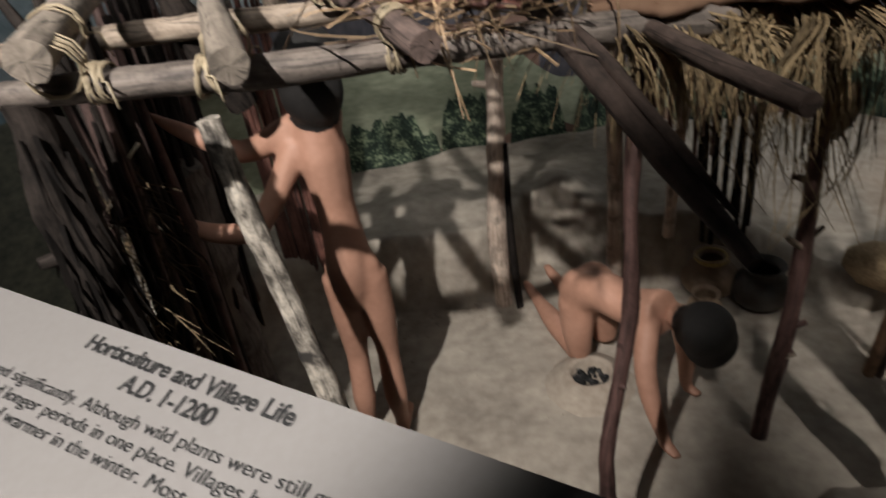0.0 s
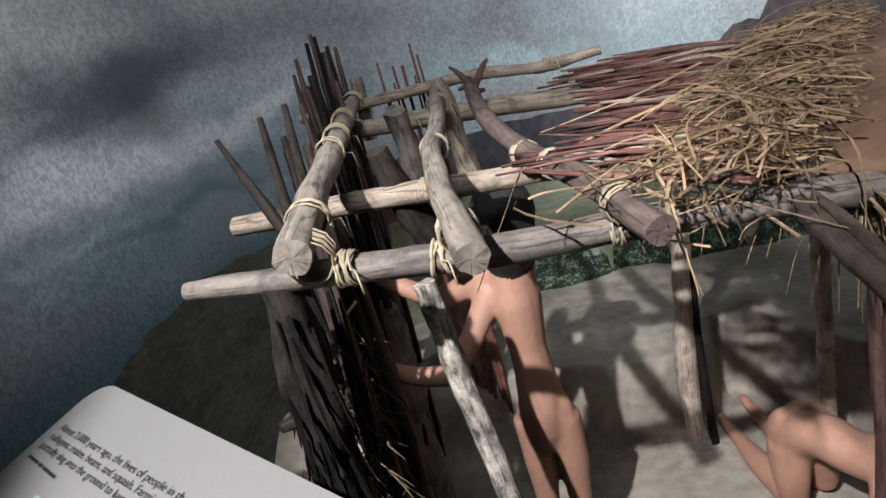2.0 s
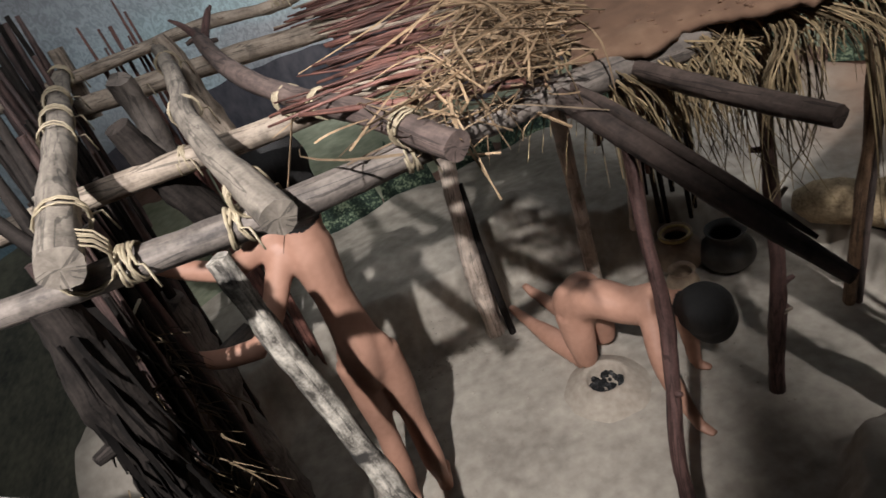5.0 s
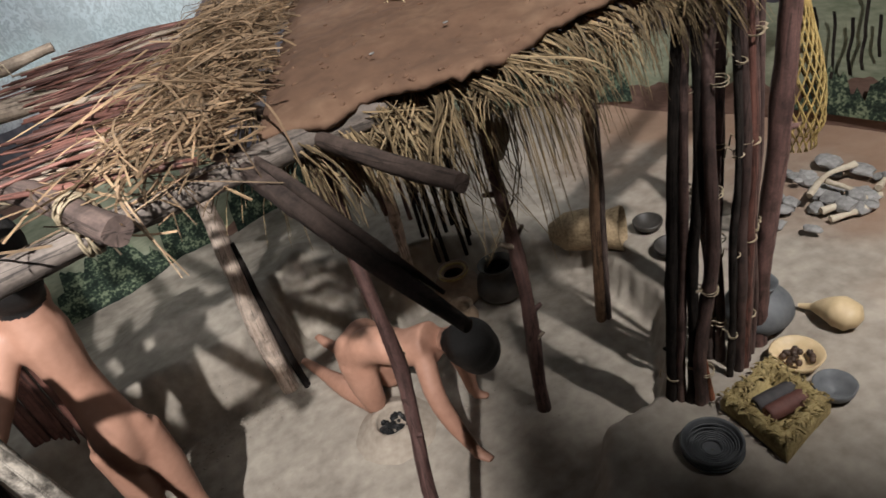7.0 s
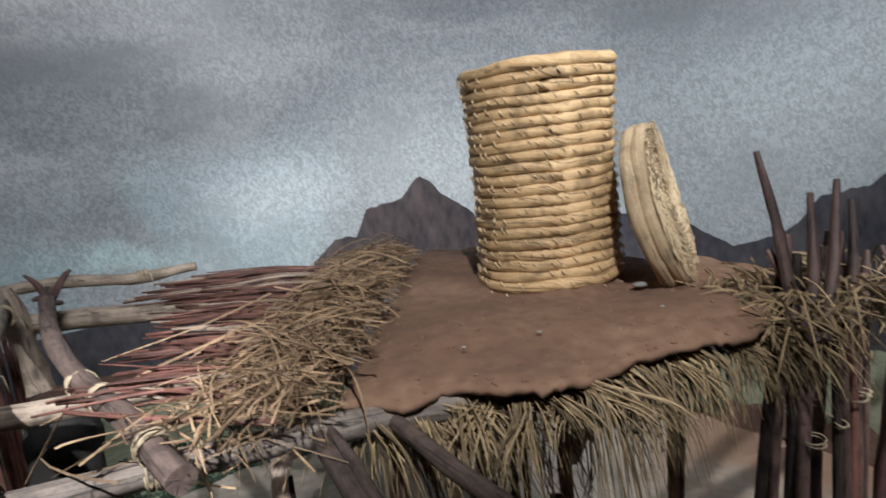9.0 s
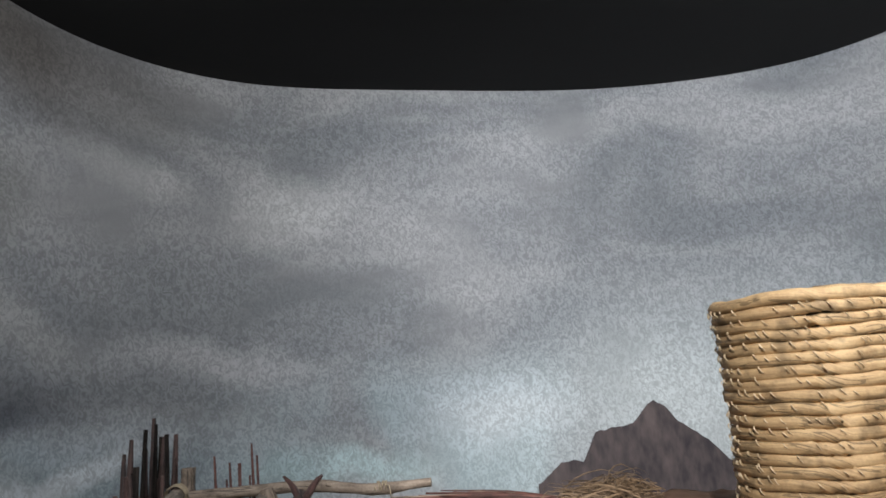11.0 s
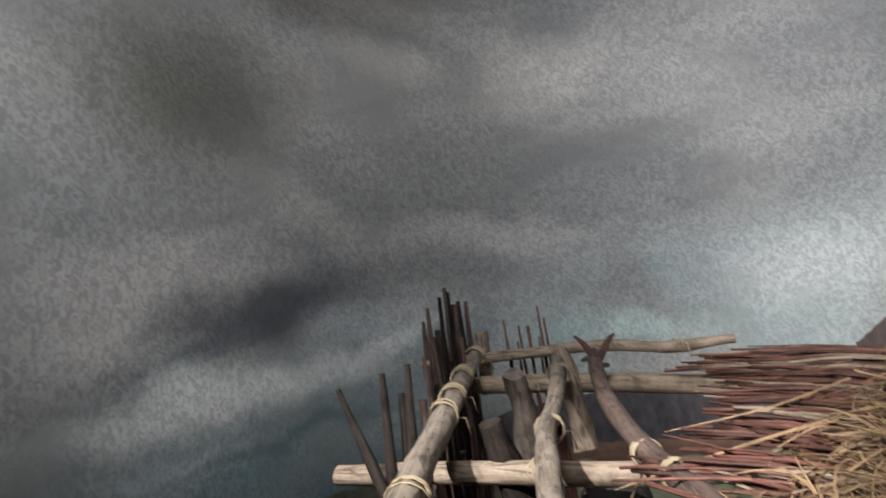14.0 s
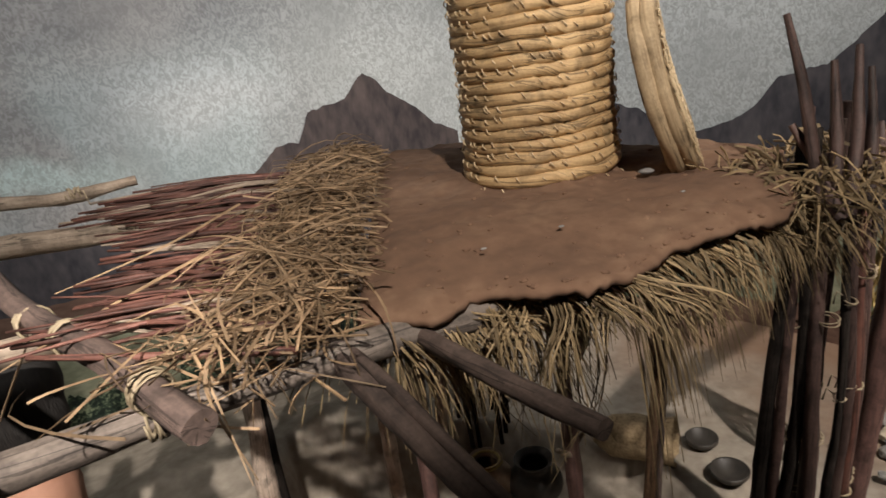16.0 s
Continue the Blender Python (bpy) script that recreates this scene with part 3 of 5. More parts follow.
BUTTE = lerp_table([(1.49, 0.39), (1.51, 0.405), (1.53, 0.422), (1.567, 0.42), (1.575, 0.43), (1.59, 0.462), (1.62, 0.468), (1.655, 0.472), (1.675, 0.495), (1.692, 0.508), (1.71, 0.495), (1.726, 0.474), (1.771, 0.441), (1.80, 0.41), (1.84, 0.39)])
RANGE = lerp_table([(1.45, 0.36), (1.86, 0.37), (2.0, 0.40), (2.095, 0.408), (2.145, 0.393), (2.231, 0.350), (2.30, 0.366), (2.325, 0.384), (2.361, 0.426), (2.40, 0.438), (2.428, 0.441), (2.451, 0.463), (2.508, 0.518), (2.53, 0.55), (2.62, 0.60), (2.80, 0.56), (3.05, 0.5)])
LEFT = lerp_table([(0.27, 0.20), (0.40, 0.25), (0.463, 0.297), (0.55, 0.314), (0.63, 0.318), (0.75, 0.312), (0.9, 0.30), (1.1, 0.31), (1.5, 0.31)])
mural("left_slope", 0.275, 1.5, lambda s: 0.0, lambda s: LEFT(s) + rough(s, 0.008, 14), M["slope_paint"], "painted dark grassy slope", 0.003)
mural("blue_hills", 0.86, 1.52, lambda s: 0.12, lambda s: 0.30 + 0.06 * smooth(0.86, 1.0, s) + rough(s, 0.016, 9, 3), M["far_hill_paint"], "painted dark blue hills", 0.0045)
mural("pink_plain", 0.95, 1.48, lambda s: 0.12, lambda s: 0.283 + rough(s, 0.010, 14, 5), M["rust_paint"], "painted pinkish plain", 0.006)
mural("far_range", 1.40, S_END, lambda s: 0.10, lambda s: RANGE(s) + rough(s, 0.004, 50), M["far_hill_paint"], "painted blue-grey mountain range", 0.003)
mural("butte", 1.49, 1.84, lambda s: 0.34, lambda s: BUTTE(s) + rough(s, 0.003, 60, 4), M["hill_paint"], "painted dark rocky butte", 0.006)
mural("pale_field", 0.92, S_END, lambda s: 0.02, lambda s: 0.17 + 0.085 * smooth(1.52, 1.38, s) + 0.06 * smooth(2.2, 2.6, s) + rough(s, 0.010, 16, 2), M["field_paint"], "painted pale green field", 0.009)
mural("rust_bank", 1.10, S_END, lambda s: 0.0, lambda s: 0.085 + 0.03 * smooth(2.3, 2.7, s) + rough(s, 0.012, 30, 6), M["rust_paint"], "painted rust-brown earth bank", 0.012)
for k, (s0, s1, top) in enumerate([(1.12, 1.30, 0.15), (1.30, 1.40, 0.175), (1.42, 1.52, 0.165), (1.53, 1.64, 0.15), (1.70, 1.80, 0.14), (1.90, 2.05, 0.15), (2.12, 2.22, 0.16), (2.49, 2.60, 0.115), (2.58, 2.70, 0.12)]):
    mural("bush", s0, s1, lambda s: 0.06, lambda s, a=s0, b=s1, t=top, k=k: 0.07 + (t - 0.07) * math.sqrt(max(0, 1 - ((s - (a + b) / 2) / ((b - a) / 2)) ** 2)) + rough(s, 0.026, 70, k), M["bush_paint"], "painted green bush", 0.015 + 0.0005 * k)
rng = random.Random(4)
for s, low, top in [(2.517, 0.12, 0.215), (2.541, 0.114, 0.208), (2.564, 0.12, 0.20), (2.58, 0.129, 0.266), (2.598, 0.148, 0.205), (2.64, 0.14, 0.23), (2.68, 0.14, 0.22)]:
    bm = bmesh.new()
    wall_sheet(bm, s - 0.0024, s + 0.0024, lambda q: low, lambda q: top, 0.018, 9, 2)
    for v in bm.verts:
        v.co.x += 0.009 * noise.noise(Vector((v.co.z * 30, s * 50, 0)))
    part("painted_fence_post", bm, M["black_bark"], BACKDROP, "painted dark fence post")

# ceiling, jamb, and the dark room round the case
bm = bmesh.new()
box(bm, (-1.4, -1.6, TOP), (1.4, 1.25, TOP + 0.03))
tagged(part("ceiling", bm, M["black"], smooth=False), "matt black display-case ceiling", "ceiling", kind="structure")
for nm, lo, hi in (("wall_front", (-1.4, -1.62, -0.9), (1.4, -1.6, TOP)), ("wall_east", (1.38, -1.6, -0.9), (1.4, 1.25, TOP)), ("wall_west", (-1.62, -1.6, -0.9), (-1.6, 1.25, TOP)), ("wall_north", (-1.6, 1.23, -0.9), (1.4, 1.25, TOP)), ("floor", (-1.6, -1.6, -0.92), (1.4, 1.25, -0.9))):
    bm = bmesh.new()
    box(bm, lo, hi)
    tagged(part(nm, bm, M["gallery"] if nm == "wall_west" else M["black"], smooth=False), "plain wall of the darkened gallery" if "wall" in nm else "dark gallery floor", "wall" if "wall" in nm else "floor", kind="structure")
bm = bmesh.new()
box(bm, (-0.520, 0.272, -0.05), (-0.485, 0.318, TOP))
tagged(part("jamb", bm, M["jamb"], smooth=False), "black upright frame of the display case", "frame", kind="structure")

glow = bpy.data.materials.new("lamp_glow")
glow.use_nodes = True
glow.node_tree.nodes["Principled BSDF"].inputs["Emission Color"].default_value = (0.9, 0.96, 1, 1)
glow.node_tree.nodes["Principled BSDF"].inputs["Emission Strength"].default_value = 5.0
bm = bmesh.new()
box(bm, (-0.77, 0.392, 0.95), (-0.75, 0.42, 1.045))
tagged(part("gallery_lamp", bm, glow, smooth=False), "bright gallery strip lamp beyond the case", "lamp")

# ---- hut ----
HUT = thing("brush_hut", "half-built pit house of lashed poles with straw and mud roof", "hut")
G, B, R = M["grey_bark"], M["brown_bark"], M["red_bark"]
beam = pole("front_beam", [(-0.243, 0.295, 0.440), (-0.16, 0.299, 0.436), (-0.08, 0.305, 0.432), (0.0, 0.320, 0.428), (0.08, 0.323, 0.426), (0.19, 0.33, 0.42)], [0.005, 0.0074, 0.0076, 0.0072, 0.008, 0.008], G, HUT, "long grey pole with a split pale end", 0.14, 14, 8, 2, 3)
mid = pole("middle_beam", [(-0.30, 0.45, 0.428), (-0.19, 0.44, 0.432), (-0.07, 0.44, 0.430), (0.06, 0.45, 0.43), (0.2, 0.46, 0.425)], [0.0075, 0.0078, 0.0075, 0.0075, 0.0075], M["pale_wood"], HUT, "pale stripped pole", 0.14, 12, 8, 1, 5)
back = pole("back_beam", [(-0.25, 0.64, 0.452), (-0.13, 0.635, 0.448), (-0.03, 0.622, 0.443), (0.10, 0.63, 0.44), (0.3, 0.64, 0.43)], [0.0085, 0.009, 0.0088, 0.0088, 0.008], M["pale_wood"], HUT, "pale stripped pole", 0.16, 12, 8, 2, 6)
thin = pole("back_rail", [(-0.33, 0.69, 0.468), (-0.2, 0.69, 0.472), (-0.13, 0.686, 0.474), (-0.07, 0.684, 0.468), (-0.01, 0.68, 0.471)], [0.0050, 0.0058, 0.0056, 0.0060, 0.0045], M["pale_wood"], HUT, "thin knotty rail", 0.3, 10, 8, 4, 7)
r1 = pole("rafter", [(-0.168, 0.276, 0.455), (-0.19, 0.37, 0.463), (-0.215, 0.48, 0.468), (-0.243, 0.60, 0.475), (-0.255, 0.66, 0.478)], [0.0095, 0.0088, 0.0083, 0.0079, 0.0070], M["weathered"], HUT, "thick pole with a cut end", 0.16, 14, 8, 1, 8)
r2 = pole("rafter", [(-0.082, 0.262, 0.446), (-0.105, 0.33, 0.458), (-0.128, 0.42, 0.462), (-0.140, 0.50, 0.462), (-0.158, 0.60, 0.470), (-0.166, 0.635, 0.474)], [0.0080, 0.0068, 0.0065, 0.0067, 0.0064, 0.0058], M["weathered"], HUT, "curved pole with a cracked end", 0.16, 14, 8, 1, 9)
r3 = pole("rafter", [(-0.006, 0.275, 0.440), (-0.035, 0.345, 0.447), (-0.072, 0.43, 0.449), (-0.108, 0.53, 0.458), (-0.127, 0.61, 0.468), (-0.133, 0.645, 0.474)], [0.0070, 0.0068, 0.0068, 0.0068, 0.0062, 0.005], B, HUT, "reddish curved branch", 0.2, 12, 8, 2, 10)
pole("forked_stub", [(-0.15, 0.628, 0.39), (-0.155, 0.628, 0.45), (-0.16, 0.626, 0.484)], [0.010, 0.010, 0.005], M["pale_wood"], HUT, "splintered pale post end", 0.5, 9, 6, 2, 12)
pole("stub_post", [(-0.15, 0.47, 0.37), (-0.165, 0.45, 0.43), (-0.172, 0.44, 0.465)], [0.012, 0.012, 0.008], M["black_bark"], HUT, "dark stub of a branch", 0.4, 9, 6, 1, 13)
pole("stub_post", [(-0.2, 0.62, 0.36), (-0.197, 0.60, 0.44), (-0.195, 0.585, 0.47)], [0.012, 0.012, 0.009], G, HUT, "grey stub of a branch", 0.4, 9, 6, 1, 14)
pole("corner_stub", [(-0.262, 0.70, 0.43), (-0.262, 0.704, 0.497)], [0.008, 0.007], M["pale_wood"], HUT, "pale cut stub", 0.3, 8, 4, 0, 15)
for bm_pts in ([(-0.127, 0.62, 0.468), (-0.14, 0.642, 0.482), (-0.150, 0.65, 0.490)], [(-0.127, 0.62, 0.468), (-0.118, 0.642, 0.484), (-0.112, 0.645, 0.490)]):
    pole("twig_fork", bm_pts, [0.004, 0.003, 0.0012], R, HUT, "thin forked twig", 0.2, 7, 5, 0, 2)

# posts
pole("leaning_post", [(-0.141, 0.372, 0.392), (-0.134, 0.372, 0.32), (-0.118, 0.371, 0.2), (-0.105, 0.366, 0.1), (-0.088, 0.360, -0.01)], [0.0068, 0.0078, 0.0085, 0.009, 0.0105], M["white_bark"], HUT, "leaning post with flaking white bark", 0.35, 14, 10, 2, 20)
pole("corner_post", [(-0.192, 0.300, 0.435), (-0.20, 0.307, 0.36), (-0.215, 0.322, 0.25), (-0.228, 0.335, 0.12), (-0.235, 0.34, 0.0)], [0.0115, 0.014, 0.0155, 0.016, 0.017], M["black_bark"], HUT, "shaggy blackened corner post", 0.45, 14, 10, 3, 21)
rng = random.Random(17)
bm = bmesh.new()
for k in range(190):
    f, a = rng.random(), rng.uniform(0, 6.28)
    c = Vector((-0.192, 0.300, 0.435)).lerp(Vector((-0.235, 0.34, 0.0)), f)
    out = Vector((math.cos(a), math.sin(a), 0))
    r, long = 0.0125 + 0.005 * f, rng.uniform(0.02, 0.07)
    lift = rng.uniform(0.001, 0.008)
    strand(bm, [c + out * r, c + out * (r + lift * 0.4) + Vector((0, 0, -long * 0.5)), c + out * (r + lift) + Vector((rng.uniform(-0.004, 0.004), 0, -long))], rng.uniform(0.0008, 0.0022), rng)
tagged(part("bark_strip", bm, M["black_bark"], HUT, "peeling strips of blackened bark", False), kind="stuff")
bm = bmesh.new()
for k in range(240):
    f = rng.random()
    p = Vector((-0.205 - 0.03 * f + rng.gauss(0, 0.010), 0.335 + 0.03 * f, rng.uniform(0.10, 0.30)))
    d = Vector((rng.uniform(-0.4, 0.5), rng.uniform(-0.5, 0.2), rng.uniform(-1, -0.1))).normalized() * rng.uniform(0.012, 0.035)
    strand(bm, [p, p + d * 0.5 + Vector((rng.uniform(-0.006, 0.006), 0, 0.003)), p + d], rng.uniform(0.0004, 0.0009), rng)
tagged(part("packing_straw", bm, M["thatch"], HUT, "tan straw stuffed behind the corner post", False), kind="stuff")
pole("back_post", [(0.03, 0.705, -0.01), (0.030, 0.705, 0.1), (0.037, 0.706, 0.2), (0.043, 0.704, 0.3), (0.05, 0.690, 0.43)], [0.012, 0.0115, 0.0105, 0.0095, 0.009], M["peeled"], HUT, "pale stripped post", 0.25, 12, 8, 2, 22)
pole("split_stake", [(0.050, 0.690, -0.01), (0.046, 0.695, 0.1), (0.048, 0.70, 0.22)], [0.005, 0.0045, 0.003], M["black_bark"], HUT, "dark split stake", 0.3, 8, 8, 0, 23)
pole("back_post", [(0.160, 0.655, -0.01), (0.158, 0.646, 0.1), (0.156, 0.637, 0.2), (0.154, 0.628, 0.3), (0.152, 0.62, 0.43)], [0.009, 0.0085, 0.008, 0.008, 0.007], M["peeled"], HUT, "pale thin post", 0.25, 10, 8, 1, 24)
pole("centre_post", [(0.060, 0.272, -0.01), (0.073, 0.294, 0.1), (0.074, 0.303, 0.17), (0.092, 0.325, 0.25), (0.096, 0.343, 0.33), (0.11, 0.37, 0.43)], [0.0058, 0.0052, 0.0048, 0.005, 0.0048, 0.0048], R, HUT, "crooked dark red post", 0.3, 11, 8, 2, 25)
pole("red_post", [(0.248, 0.447, -0.01), (0.252, 0.450, 0.05), (0.262, 0.455, 0.12), (0.272, 0.470, 0.2), (0.264, 0.46, 0.27), (0.262, 0.45, 0.42)], [0.008, 0.0076, 0.0072, 0.0072, 0.0058, 0.005], R, HUT, "red barked post with a forked knot", 0.3, 11, 8, 3, 26)
pole("brown_post", [(0.383, 0.511, -0.02), (0.398, 0.515, 0.1), (0.413, 0.519, 0.2), (0.420, 0.522, 0.3), (0.430, 0.52, 0.43)], [0.0066, 0.0060, 0.0056, 0.0054, 0.005], M["tan_bark"], HUT, "brown post with a pale split side", 0.3, 11, 8, 1, 27)
pole("post_strip", [(0.390, 0.506, -0.02), (0.405, 0.510, 0.1), (0.420, 0.514, 0.2), (0.427, 0.517, 0.3)], [0.0036, 0.0032, 0.003, 0.003], B, HUT, "dark bark strip of the post", 0.4, 9, 8, 0, 37)
for k, pts in enumerate([[(0.271, 0.468, 0.192), (0.258, 0.462, 0.203), (0.250, 0.458, 0.212)], [(0.272, 0.470, 0.196), (0.283, 0.466, 0.212)], [(0.255, 0.45, 0.09), (0.268, 0.446, 0.098)]]):
    pole("cut_twig", pts, [0.003, 0.0026, 0.002], M["pale_wood"], HUT, "pale cut twig of the post", 0.2, 7, 4, 0, 40 + k)
pole("stake", [(0.212, 0.63, 0.12), (0.206, 0.60, 0.2), (0.195, 0.55, 0.3), (0.185, 0.50, 0.42)], [0.006, 0.006, 0.005, 0.005], M["peeled"], HUT, "pale hanging stick", 0.25, 9, 6, 1, 28)
pole("ridge_log", [(0.089, 0.172, 0.388), (0.076, 0.225, 0.403), (0.062, 0.29, 0.42), (0.05, 0.36, 0.43), (0.04, 0.45, 0.435)], [0.0026, 0.0048, 0.0054, 0.0054, 0.0054], M["dark_log"], HUT, "weathered log with a split end", 0.35, 13, 9, 1, 29)
pole("split_half", [(0.0905, 0.190, 0.394), (0.080, 0.225, 0.4075), (0.067, 0.29, 0.424), (0.055, 0.36, 0.434)], [0.0010, 0.0026, 0.0034, 0.003], M["dark_log"], HUT, "weathered split strip of the log", 0.4, 10, 9, 1, 33)
pole("ridge_log", [(0.122, 0.216, 0.419), (0.108, 0.27, 0.421), (0.095, 0.33, 0.425), (0.08, 0.42, 0.43)], [0.0046, 0.005, 0.005, 0.005], M["dark_log"], HUT, "dark round log", 0.2, 13, 9, 1, 30)
rng = random.Random(11)
for k in range(12):
    x = 0.175 + 0.006 * k + rng.uniform(-0.003, 0.003)
    y = 0.60 + rng.uniform(-0.02, 0.03)
    pole("wattle_stick", [(x, y, 0.20 + rng.uniform(0, 0.08)), (x - 0.004, y - 0.01, 0.32), (x - 0.008, y - 0.02, 0.43)], [0.0025, 0.003, 0.003], M["red_twig"], HUT, "", 0.2, 6, 4, 0, k)

# black sticks added behind the pots, standing in for the roof's shade
for k in range(10):
    x, y = 0.268 + 0.007 * k + rng.uniform(-0.003, 0.003), 0.70 + rng.uniform(-0.015, 0.015)
    pole("wattle_stick", [(x, y, 0.05 + rng.uniform(0, 0.06)), (x + rng.uniform(-0.006, 0.006), y, 0.25), (x - 0.006, y - 0.01, 0.43)], [0.003, 0.004, 0.004], M["black_bark"], HUT, "", 0.25, 6, 4, 0, 20 + k)

# lashings
for k, (c, ax, r, t, w, ob) in enumerate([((-0.168, 0.292, 0.448), (-0.2, 0.95, 0.1), 0.0205, 7, 0.016, r1), ((-0.152, 0.297, 0.438), (1, 0, 0), 0.0145, 6, 0.010, beam), ((-0.178, 0.325, 0.458), (-0.2, 0.95, 0.08), 0.0185, 5, 0.010, r1), ((-0.222, 0.505, 0.470), (-0.22, 0.95, 0.06), 0.0165, 7, 0.02, r1), ((-0.236, 0.565, 0.474), (-0.22, 0.95, 0.06), 0.0155, 7, 0.022, r1), ((-0.210, 0.455, 0.468), (-0.22, 0.95, 0.06), 0.0165, 4, 0.010, r1), ((-0.255, 0.655, 0.478), (-0.2, 0.95, 0), 0.016, 10, 0.022, r1), ((-0.094, 0.300, 0.446), (-0.3, 0.9, 0.12), 0.017, 5, 0.010, r2), ((-0.106, 0.302, 0.4335), (1, 0, 0), 0.0150, 5, 0.010, beam), ((-0.132, 0.445, 0.458), (-0.2, 0.95, 0), 0.0155, 4, 0.010, r2), ((-0.157, 0.595, 0.466), (-0.2, 0.9, 0.1), 0.0155, 5, 0.012, r2), ((-0.020, 0.310, 0.4435), (-0.4, 0.9, 0.1), 0.0140, 6, 0.010, r3), ((-0.022, 0.3165, 0.429), (1, 0, 0), 0.0145, 5, 0.008, beam), ((-0.071, 0.428, 0.446), (-0.35, 0.9, 0), 0.0145, 6, 0.014, r3), ((-0.052, 0.385, 0.448), (-0.35, 0.9, 0), 0.0135, 4, 0.012, r3), ((-0.032, 0.622, 0.443), (1, 0, 0), 0.0135, 8, 0.018, back), ((-0.195, 0.64, 0.45), (1, 0, 0), 0.0135, 4, 0.010, back), ((-0.06, 0.682, 0.470), (1, 0, 0), 0.008, 6, 0.012, thin), ((-0.145, 0.44, 0.432), (1, 0, 0), 0.014, 4, 0.008, mid)]):
    wrap("lashing", c, ax, r * 0.58, t, w * 0.8, ob, None, k, 0.0009)

# roof: mud, twigs, straw, hanging thatch
FRONT = lerp_table([(0.07, 0.330), (0.097, 0.314), (0.126, 0.320), (0.15, 0.304), (0.169, 0.288), (0.197, 0.291), (0.238, 0.304), (0.278, 0.300), (0.318, 0.299), (0.345, 0.312), (0.38, 0.345), (0.42, 0.384)])
BACK_X = lerp_table([(0, 0.222), (0.35, 0.30), (0.6, 0.362), (0.8, 0.395), (1, 0.422)])
BACK_Y = lerp_table([(0, 0.70), (0.35, 0.69), (0.6, 0.54), (0.8, 0.45), (1, 0.39)])


def roof_edge(u):
    """The mud's front edge."""
    x = 0.07 + 0.345 * u
    return Vector((x, FRONT(x), 0))


def roof_place(u, v):
    a = roof_edge(u)
    b = Vector((BACK_X(u), BACK_Y(u), 0))
    p = a.lerp(b, v)
    z = 0.440 + 0.005 * smooth(0, 0.2, v)
    z += 0.005 * noise.noise(p * 14) + 0.0022 * noise.noise(p * 60) + 0.0010 * noise.noise(p * 160)
    rag = 0.006 * noise.noise(Vector((u * 14, 1, 0))) + 0.003 * noise.noise(Vector((u * 60, 5, 0)))
    if v < 0.06 or u < 0.03:
        p.y += rag
        p.x += rag * 0.5
    z -= 0.004 * smooth(0.035, 0.0, min(v, u * 0.7)) + 0.004 * max(0, noise.noise(Vector((u * 40, v * 60, 7))) - 0.35)
    return Vector((p.x, p.y, z))


bm = bmesh.new()
NU, NV = 90, 70
top = [[bm.verts.new(roof_place(i / NU, j / NV)) for i in range(NU + 1)] for j in range(NV + 1)]
low = [[bm.verts.new(v.co - Vector((0, 0, 0.005 + 0.0015 * noise.noise(v.co * 50)))) for v in row] for row in top]
for j in range(NV):
    for i in range(NU):
        bm.faces.new((top[j][i], top[j][i + 1], top[j + 1][i + 1], top[j + 1][i]))
        bm.faces.new((low[j + 1][i], low[j + 1][i + 1], low[j][i + 1], low[j][i]))
rim = [(0, i) for i in range(NU)] + [(j, NU) for j in range(NV)] + [(NV, i) for i in range(NU, 0, -1)] + [(j, 0) for j in range(NV, 0, -1)]
for (j, i), (q, p) in zip(rim, rim[1:] + rim[:1]):
    bm.faces.new((top[q][p], top[j][i], low[j][i], low[q][p]))
bmesh.ops.recalc_face_normals(bm, faces=bm.faces)
part("mud_roof", bm, M["mud"], HUT, "reddish-brown dried mud layer with a crumbling edge")

rng = random.Random(22)
bm = bmesh.new()
for k in range(260):
    u, v = rng.random(), rng.random() ** 2.2 * 0.9
    p = roof_place(u, max(0.012, v))
    r = rng.uniform(0.0007, 0.0022)
    for w in bmesh.ops.create_icosphere(bm, subdivisions=1, radius=r)["verts"]:
        w.co = p + Vector((w.co.x * 1.3, w.co.y, w.co.z * 0.7)) * (1 + 0.5 * noise.noise(w.co * 700 + p * 90))
tagged(part("mud_crumb", bm, M["mud"], HUT, "loose crumbs of dry mud", False), kind="stuff")
rng = random.Random(21)
for k in range(170):
    f = k / 169
    y0 = 0.365 + 0.30 * f + rng.uniform(-0.012, 0.012)
    x0 = -0.075 + 0.05 * math.sin(f * 3.1) + rng.uniform(-0.02, 0.06) + (0.03 if f > 0.9 else 0)
    x1 = 0.035 + 0.36 * f * 0.33 + rng.uniform(-0.02, 0.015)
    y1 = 0.315 + 0.33 * f + rng.uniform(-0.02, 0.02)
    z0, z1 = 0.448 + rng.uniform(0, 0.008) + 0.010 * f, 0.444 + rng.uniform(0, 0.010)
    m = ((x0 + x1) / 2, (y0 + y1) / 2 + rng.uniform(-0.006, 0.006), (z0 + z1) / 2 + rng.uniform(0, 0.006))
    r = rng.uniform(0.0009, 0.0020)
    pole("roof_twig", [(x0, y0, z0), m, (x1, y1, z1)], [r * 0.6, r, r], M["red_twig"] if rng.random() < 0.8 else M["pale_wood"], HUT, "", 0.15, 5, 4, 0, k)

